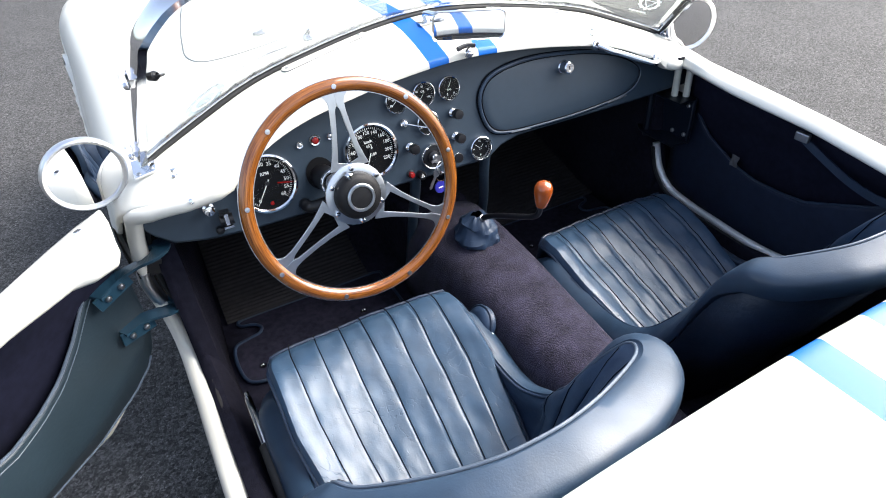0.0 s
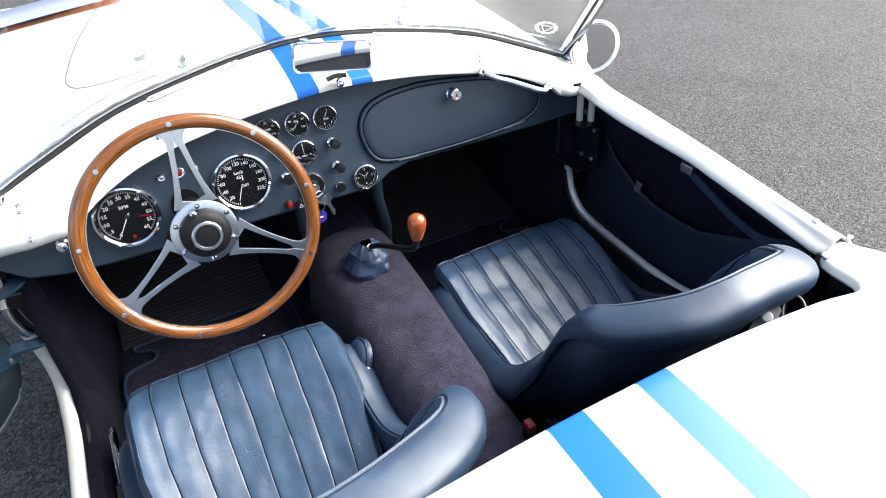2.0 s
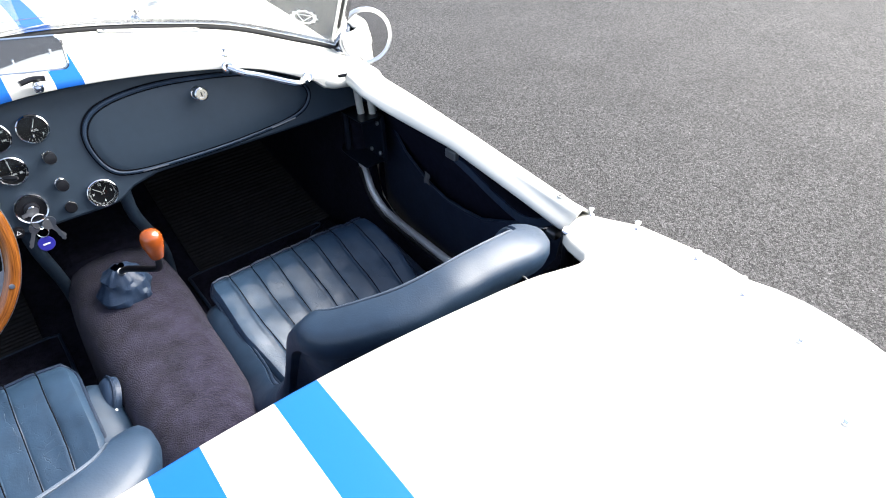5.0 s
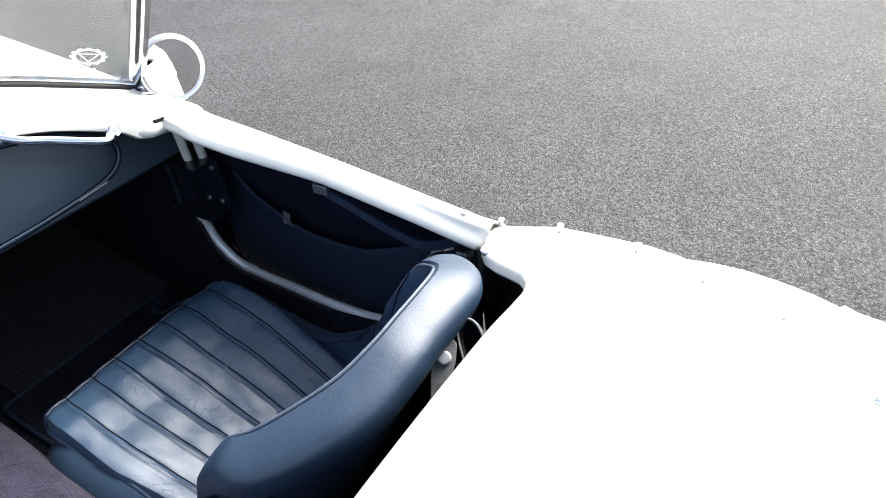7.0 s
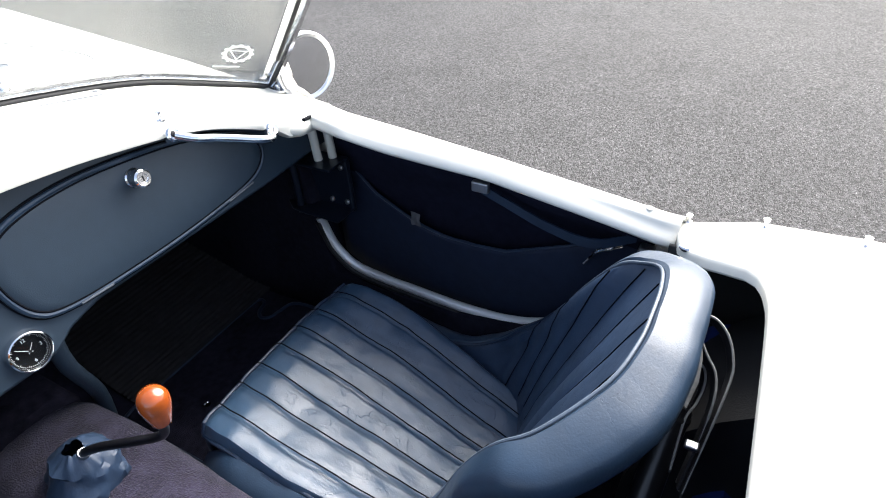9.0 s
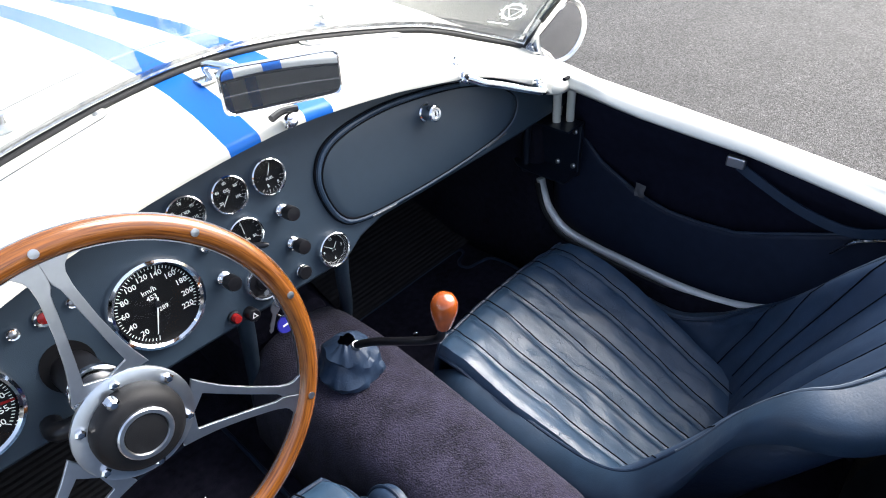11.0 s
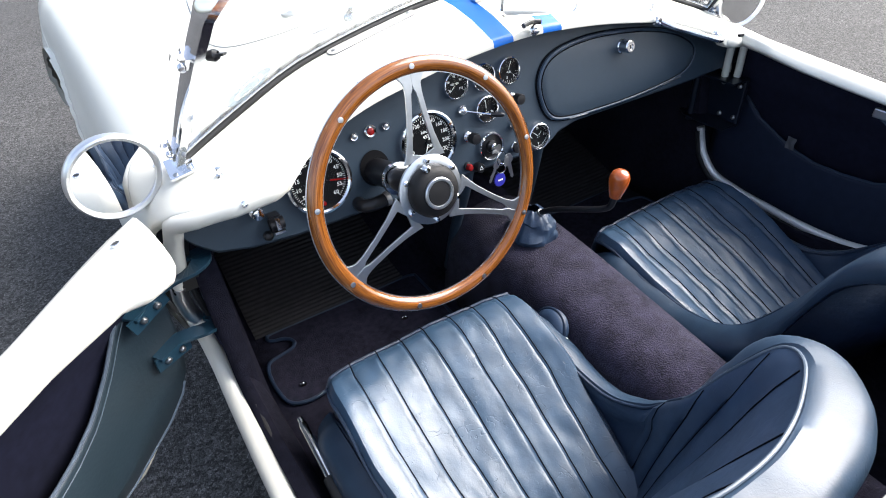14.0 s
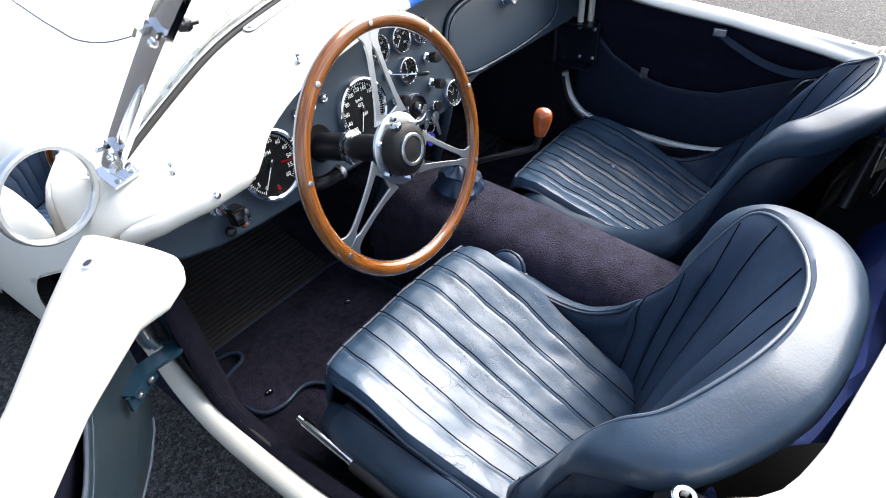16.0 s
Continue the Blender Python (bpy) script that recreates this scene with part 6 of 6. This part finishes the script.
def make_demister(s):
    a, b = Vector((s * 0.333, 0.138)), Vector((s * 0.165, 0.160))
    d = (b - a)
    nrm = Vector((-d.y, d.x)).normalized()
    outl = []
    for k in range(9):
        t = math.pi / 2 + math.pi * k / 8
        outl.append(a + Vector((d.normalized().x * math.cos(t), d.normalized().y * math.cos(t))) * 0.011 + nrm * 0.011 * math.sin(t))
    for k in range(9):
        t = -math.pi / 2 + math.pi * k / 8
        outl.append(b + Vector((d.normalized().x * math.cos(t), d.normalized().y * math.cos(t))) * 0.013 + nrm * 0.013 * math.sin(t))
    v, f = [], []
    for off in (0.0, 0.003):
        for p in outl:
            v.append((p.x, p.y, surface_z(FRONT, p.x, p.y) + off))
    n = len(outl)
    f = [tuple(range(n, 2 * n))] + [(i, (i + 1) % n, n + (i + 1) % n, n + i) for i in range(n)]
    tube("vent_joint", [(p.x, p.y, surface_z(FRONT, p.x, p.y) + 0.0008) for p in outl], 0.0008, FILLER, car, "thin dark joint round the vent", 6, True)
    obj("demister_vent", v, f, CREAM, car, "cream demister vent on the scuttle", smooth=False)
    for p in (a, b):
        lathe("screw", [(0.004, 0), (0.004, 0.002), (0.001, 0.003)], STEEL, car, "", 12, Matrix.Translation((p.x, p.y, surface_z(FRONT, p.x, p.y) + 0.002)))


make_demister(-1)
make_demister(1)


def make_bonnet_details():
    # shut line of the bonnet
    half = [(0.38, 1.25), (0.416, 0.95), (0.452, 0.73), (0.472, 0.60), (0.484, 0.50), (0.490, 0.44), (0.484, 0.385), (0.464, 0.343), (0.43, 0.314), (0.385, 0.296), (0.32, 0.290), (0.24, 0.300), (0.12, 0.312)]
    ctrl = [(-x, y) for x, y in half] + [(0.0, 0.316)] + half[::-1]
    pts = [(x, y, surface_z(FRONT, x, y) - 0.0006) for x, y in smooth_path(ctrl, 140)]
    tube("bonnet_shut_line", pts, 0.0021, FILLER, car, "thin bonnet shut line", 6)
    for s in (-1, 1):
        m = Matrix.Translation((s * 0.319, 0.377, surface_z(FRONT, 0.319, 0.377)))
        lathe("bonnet_catch", [(0.021, -0.002), (0.021, 0.002), (0.019, 0.003), (0.017, 0.001), (0.001, 0.0008)], STEEL, car, "round bonnet catch", 28, m)
        # wiper spindle, arm and blade lying along the foot of the screen
        x0 = s * 0.25 if s > 0 else -0.25
        z0 = surface_z(FRONT, x0, 0.235)
        w = new("wiper")
        w.parent = car
        w["label"] = "chrome windscreen wiper parked along the screen"
        lathe("spindle", [(0.014, -0.002), (0.013, 0.006), (0.009, 0.010), (0.008, 0.020), (0.001, 0.022)], CHROME, w, "", 18, Matrix.Translation((x0, 0.235, z0)))
        arm = [(x0, 0.235, z0 + 0.018), (x0 - 0.05, 0.222, surface_z(FRONT, x0 - 0.05, 0.222) + 0.024), (x0 - 0.11, 0.196, surface_z(FRONT, x0 - 0.11, 0.196) + 0.020)]
        tube("arm", smooth_path(arm, 12), [0.0045 - 0.0002 * k for k in range(12)], STEEL, w, "tapering steel arm", 8)
        e = arm[-1]
        bl = [(e[0] + dx, e[1] - 0.40 * max(0, -dx) ** 1.2, surface_z(FRONT, e[0] + dx, e[1]) + 0.016) for dx in (0.05, 0.0, -0.05, -0.10, -0.15)]
        tube("blade", smooth_path(bl, 12), 0.0016, STEEL, w, "thin wiper blade", 6)


make_bonnet_details()
_f = Matrix.Translation((-0.040, -0.995, surface_z(REAR, 0.040, -0.995)))
filler = new("fuel_filler")
filler.parent = car
filler["label"] = "dull metal fuel filler cap with dark rim"
lathe("filler_seal", [(0.0218, -0.004), (0.0218, 0.003), (0.0185, 0.004)], RUBBER, filler, "black rubber seal", 40, _f)
lathe("filler_cap", [(0.0188, -0.002), (0.0188, 0.004), (0.0170, 0.0062), (0.0145, 0.0058), (0.0125, 0.0020), (0.006, 0.0008), (0.001, 0.0006)], FILLER, filler, "dull metal cap", 40, _f)


def make_hood_socket(s):
    x = 0.5735 if s > 0 else -0.603
    lathe("hood_socket", [(0.0075, -0.045), (0.0075, 0.0), (0.011, 0.0), (0.012, 0.004), (0.010, 0.006), (0.006, 0.005), (0.005, -0.004)], CHROME, car, "chrome hood-frame socket", 18, Matrix.Translation((x, -0.726, 0.672)))
    tube("socket_post", [(x, -0.728, 0.655), (x, -0.73, 0.58)], 0.011, BLACK, car, "black socket post", 12)


make_hood_socket(1)
make_hood_socket(-1)


# ---- hinges ----
def make_hinges():
    for s in (-1, 1):
        h = new("hinge")
        h.parent = car
        mt = HINGE_PAINT
        h["label"] = "dark teal painted door hinge with steel bolts" if s < 0 else "black painted door hinge box"
        if s < 0:
            for pts in ([(-0.800, -0.008, 0.575), (-0.765, 0.020, 0.585), (-0.722, 0.015, 0.602), (-0.690, 0.002, 0.618), (-0.668, 0.012, 0.624), (-0.666, 0.036, 0.622), (-0.684, 0.052, 0.618)],
                        [(-0.792, 0.012, 0.464), (-0.755, 0.037, 0.463), (-0.722, 0.043, 0.460), (-0.697, 0.042, 0.459), (-0.679, 0.048, 0.460), (-0.676, 0.066, 0.462), (-0.694, 0.082, 0.463)]):
                pts = smooth_path(pts, 26)
                v = []
                for p, tt in zip(pts, np.gradient(pts, axis=0)):
                    tt = tt / np.linalg.norm(tt)
                    o = np.cross(tt, (0, 0, 1))
                    for du, dz in ((-0.016, -0.003), (0.016, -0.003), (0.016, 0.003), (-0.016, 0.003)):
                        v.append(p + o * du + np.array((0, 0, dz)))
                strap = obj("hinge_strap", v, grid(26, 4, close_u=True) + [(0, 1, 2, 3), (103, 102, 101, 100)], mt, h, "dark teal hinge strap", smooth=False)
                modify(strap, bevel=0.0015)
                a, b = Vector(pts[0]), Vector(pts[6])
                d = (b - a).normalized()
                nrm = Vector((d.y, -d.x, 0)).normalized()
                m = basis((a + b) / 2 + Vector((0, 0, -0.012)) + nrm * 0.006, nrm, d)
                obj("hinge_flange", *box_geo((0, 0, 0), ((b - a).length + 0.012, 0.028, 0.005), m), mt, h, "dark teal hinge flange", smooth=False)
                for q in (-0.015, 0.016):
                    lathe("bolt", [(0.0065, 0), (0.0065, 0.004), (0.004, 0.007), (0.001, 0.0072)], STEEL, h, "steel bolt", 8, m @ Matrix.Translation((q, 0, 0.003)))
            tube("hinge_pin", [(-0.672, 0.070, 0.60), (-0.672, 0.082, 0.43)], 0.011, mt, h, "dark teal hinge pin", 14)
            tube("bare_post", [(-0.7135, 0.0585, 0.560), (-0.7165, 0.063, 0.53), (-0.712, 0.068, 0.49), (-0.7065, 0.0712, 0.470)], 0.0150, POST, h, "bare bright metal pillar sleeve", 16)
            box("hinge_block", (-0.700, 0.062, 0.565), (0.052, 0.03, 0.036), BLACK, h, "black hinge block", 0.004)
        else:
            box("hinge_plate", (0.664, 0.018, 0.562), (0.012, 0.146, 0.130), HINGE_DARK, h, "dark painted hinge plate", 0.003)
            for z in (0.624, 0.504):
                v, f = prism_geo([(-0.050, -0.056), (0.012, -0.056), (0.012, 0.098), (-0.026, 0.098), (-0.046, 0.07), (-0.050, 0.03)], 0.005, Matrix.Translation((0.652, 0, z)))
                modify(obj("hinge_strap", v, f, HINGE_DARK, h, "dark painted hinge strap", smooth=False), bevel=0.0015)
            tube("hinge_pin", [(0.625, 0.062, 0.490), (0.625, 0.062, 0.642)], 0.009, HINGE_DARK, h, "dark painted hinge pin", 14)
            for y, z in ((-0.042, 0.606), (0.004, 0.604), (-0.044, 0.524), (-0.004, 0.522)):
                lathe("bolt", [(0.006, 0), (0.006, 0.004), (0.003, 0.006), (0.001, 0.006)], STEEL, h, "", 8, basis((0.656, y, z), (-1, 0, 0.2)))
            for top, low in (((0.624, -0.010, 0.742), (0.633, -0.007, 0.62)), ((0.646, -0.030, 0.730), (0.654, -0.027, 0.62))):
                tube("pillar_tube", [top, low], 0.009, CREAM, h, "cream pillar tube", 12)


make_hinges()


def make_check_strap():
    g = new("check_strap")
    g.parent = door_r
    g["label"] = "dark leather door pull strap"
    pts = smooth_path([(0.612, -0.385, 0.665), (0.625, -0.42, 0.640), (0.632, -0.50, 0.605), (0.625, -0.58, 0.600), (0.640, -0.645, 0.622)], 20)
    v = []
    for p in pts:
        for dx, dz in ((-0.002, -0.009), (0.002, -0.009), (0.002, 0.009), (-0.002, 0.009)):
            v.append(p + np.array((dx, 0, dz)))
    obj("strap", v, grid(20, 4, close_u=True), LEATHER_DARK, g, "", smooth=False)
    box("buckle", (0.612, -0.383, 0.668), (0.012, 0.032, 0.02), STEEL, g, "dull metal clip", 0.003)


make_check_strap()
tube("latch_rod", smooth_path([(0.650, -0.622, 0.592), (0.640, -0.605, 0.588), (0.636, -0.585, 0.578), (0.660, -0.560, 0.528)], 14), 0.0035, CHROME, door_r, "bent chrome latch rod", 8)
_m = basis((0.700, -0.19, 0.492), (-1, 0, 0.15), (0, 1, 0))
obj("pocket_cloth", [_m @ Vector((x + 0.004 * noise.noise((x * 90, y * 70, 1)), y, 0.012 + 0.006 * noise.noise((x * 60, y * 60, 2)))) for y in np.linspace(-0.02, 0.010, 7) for x in np.linspace(-0.012, 0.012, 9) * (1 - 0.5 * max(0, y) / 0.036)], grid(7, 9), CLOTH_GREY, door_r, "crumpled grey cloth in the pocket")
box("door_latch", (0.606, -0.668, 0.626), (0.022, 0.024, 0.016), FILLER, door_r, "dull steel door latch", 0.004)


# ---- belts and things behind the seats ----
def band(name, pts, w, mat, parent, label="", up=(0, 0, 1), th=0.0015):
    p = smooth_path(pts, 40)
    t = np.gradient(p, axis=0)
    t /= np.linalg.norm(t, axis=1)[:, None]
    v = []
    for q, tt in zip(p, t):
        o = np.array(up) - tt * (np.array(up) @ tt)
        o /= np.linalg.norm(o) + 1e-9
        nn = np.cross(tt, o)
        for a, b in ((-w / 2, -th), (w / 2, -th), (w / 2, th), (-w / 2, th)):
            v.append(q + o * a + nn * b)
    return obj(name, v, grid(40, 4, close_u=True) + [(0, 1, 2, 3), (159, 158, 157, 156)], mat, parent, label)


def loop_band(name, pts, w, parent, label):
    """Webbing that runs in a slanting plane, with its pale woven edges as parts of it."""
    across = np.array((0.60, 0.13, -0.79))
    web = band(name, pts, w, BELT, parent, label, across)
    for e in (-0.5, 0.5):
        tube("woven_edge", smooth_path(pts, 40) + across * w * e, 0.0016, WEB_EDGE, web, "pale woven edge", 6)


def make_belt():
    g = empty("seat_belt", "dark webbing seat belt looped behind the passenger seat", "seat belt")
    loop_band("webbing", [(0.290, -0.800, 0.53), (0.336, -0.810, 0.612), (0.378, -0.815, 0.648), (0.397, -0.810, 0.664), (0.411, -0.801, 0.676), (0.420, -0.788, 0.685), (0.422, -0.776, 0.688), (0.416, -0.769, 0.685), (0.405, -0.769, 0.677), (0.388, -0.784, 0.661), (0.372, -0.800, 0.646), (0.342, -0.804, 0.618), (0.300, -0.795, 0.53)], 0.026, g, "dark grey looped webbing")
    loop_band("webbing", [(0.372, -0.764, 0.618), (0.383, -0.767, 0.635), (0.391, -0.780, 0.639), (0.386, -0.788, 0.634), (0.374, -0.791, 0.624), (0.356, -0.788, 0.611), (0.337, -0.781, 0.596), (0.300, -0.781, 0.55)], 0.026, g, "dark grey looped webbing")
    # steel tongue with a bright bolt
    ax = Vector((0.046, 0.010, 0.034)).normalized()
    face = Vector((-0.60, -0.35, 0.75))
    m = basis((0.362, -0.771, 0.668), face, ax)
    out = [(0.026, -0.010), (0.030, -0.004), (0.030, 0.006), (0.022, 0.013), (0.004, 0.015), (-0.020, 0.012), (-0.048, 0.006), (-0.052, -0.002), (-0.020, -0.012), (0.006, -0.013)]
    tongue = obj("tongue", *prism_geo(out, 0.004, m), WEB_EDGE, g, "grey steel belt tongue", smooth=False)
    modify(tongue, bevel=0.001)
    lathe("bolt", [(0.0085, 0.0), (0.0085, 0.005), (0.0065, 0.0075), (0.001, 0.0080)], STRIP, g, "bright bolt head", 18, m @ Matrix.Translation((0.006, 0.001, 0.003)))
    tube("reel_tube", [(0.352, -0.772, 0.612), (0.349, -0.772, 0.608), (0.345, -0.772, 0.603), (0.318, -0.768, 0.575), (0.255, -0.762, 0.50)], [0.010, 0.0165, 0.0175, 0.0175, 0.0175], BLACK, g, "black reel tube", 18)
    lathe("reel_ring", [(0.0185, -0.003), (0.0192, 0.0), (0.0185, 0.003)], RUBBER, g, "", 20, basis((0.338, -0.771, 0.596), (0.7, 0.05, 0.7)))
    box("anchor_clip", (0.308, -0.797, 0.596), (0.012, 0.016, 0.006), FILLER, g, "small dull steel clip", 0.002)
    for s in (1, -1):
        k = empty("belt_buckle", "black belt buckle stalk with a red button beside the tunnel", "belt buckle", "belt buckles", at=(0.071 if s > 0 else -0.088, -0.60, 0.262))
        box("buckle_stalk", (0, 0, 0.075), (0.018, 0.025, 0.15), BLACK, k, "black buckle stalk", 0.005)
        box("release_button", (0, 0, 0.155), (0.016, 0.022, 0.014), RED, k, "red release button", 0.003)


def make_cover():
    """Blue canvas bundled in the space behind the seats."""
    c = empty("folded_cover", "blue canvas cover bundled behind the seats", "cover", at=(0, -0.85, 0.20))
    rows = []
    for x in np.linspace(-0.55, 0.58, 64):
        y0 = np.interp(x, [-0.55, -0.44, -0.34, -0.24, -0.10, 0.30, 0.50, 0.58], [-0.755, -0.772, -0.797, -0.825, -0.865, -0.870, -0.835, -0.805])
        z0 = np.interp(x, [-0.55, -0.2, 0.0, 0.35, 0.50, 0.58], [0.475, 0.465, 0.44, 0.42, 0.50, 0.555])
        row = []
        for k, (dy, z) in enumerate(((0.045, 0.205 - z0), (0.044, -0.10), (0.036, -0.035), (0.018, -0.008), (0.0, 0.0), (-0.016, -0.008), (-0.030, -0.035), (-0.036, -0.10), (-0.036, 0.205 - z0))):
            row.append((x, y0 + dy + 0.008 * noise.noise((x * 9, k * 0.7, 0)), z0 + z + (0.016 * noise.noise((x * 8, k * 0.6, 3.0)) if z > -0.11 else 0)))
        rows.append(row)
    sheet("canvas", np.array(rows) - np.array((0, -0.85, 0.20)), BLUE_CLOTH, c, "blue canvas", 0.004)


make_belt()
make_cover()


def make_sticker():
    def at(u, k):
        return screen_base(0.644 * u) * (1 - k) + screen_top(0.582 * u) * k
    g = empty("screen_sticker", "small round white sticker on the windscreen glass", "sticker")
    c = at(0.875, 0.22)
    ex, ez = at(0.93, 0.22) - c, at(0.875, 0.32) - c
    ex, ez = ex / np.linalg.norm(ex), ez / np.linalg.norm(ez)
    nn = np.cross(ex, ez)
    def ring(r0, r1, n=36, a0=0, a1=360):
        v = []
        for k in range(n + 1):
            a = radians(a0 + (a1 - a0) * k / n)
            for r in (r0, r1):
                v.append(c + ex * r * math.cos(a) * 1.15 + ez * r * math.sin(a) + nn * (0.0035 if nn[1] < 0 else -0.0035))
        return v, [(2 * k, 2 * k + 1, 2 * k + 3, 2 * k + 2) for k in range(n)]
    geos = [ring(0.018, 0.0245)]
    for k in range(12):
        geos.append(ring(0.0245, 0.0272, 3, 30 * k - 7, 30 * k + 7))
    off = nn * (0.0035 if nn[1] < 0 else -0.0035)
    tri = [np.array((math.cos(radians(a)) * 1.15, math.sin(radians(a)))) for a in (30, 150, 270)]
    for k in range(3):
        a, b = tri[k], tri[(k + 1) % 3]
        q = [c + ex * p[0] + ez * p[1] + off for p in (a * 0.019, b * 0.019, b * 0.0135, a * 0.0135)]
        geos.append((q, [(0, 1, 2, 3)]))
    q = [c + ex * x + ez * z + off for x, z in ((-0.040, -0.036), (0.012, -0.036), (0.012, -0.0405), (-0.040, -0.0405))]
    geos.append((q, [(0, 1, 2, 3)]))
    obj("print", *join(*geos), STICKER, g, "white print", smooth=False)
    g2 = empty("tax_disc", "round paper disc with faded blue ring on the windscreen glass", "sticker")
    c = at(-0.80, 0.15)
    ex, ez = at(-0.74, 0.15) - c, at(-0.80, 0.25) - c
    ex, ez = ex / np.linalg.norm(ex), ez / np.linalg.norm(ez)
    nn = np.cross(ex, ez)
    obj("disc_ring", *ring(0.026, 0.038), FAINT, g2, "pale ring", smooth=False)
    obj("disc_centre", *ring(0.001, 0.018), FAINT, g2, "", smooth=False)


make_sticker()
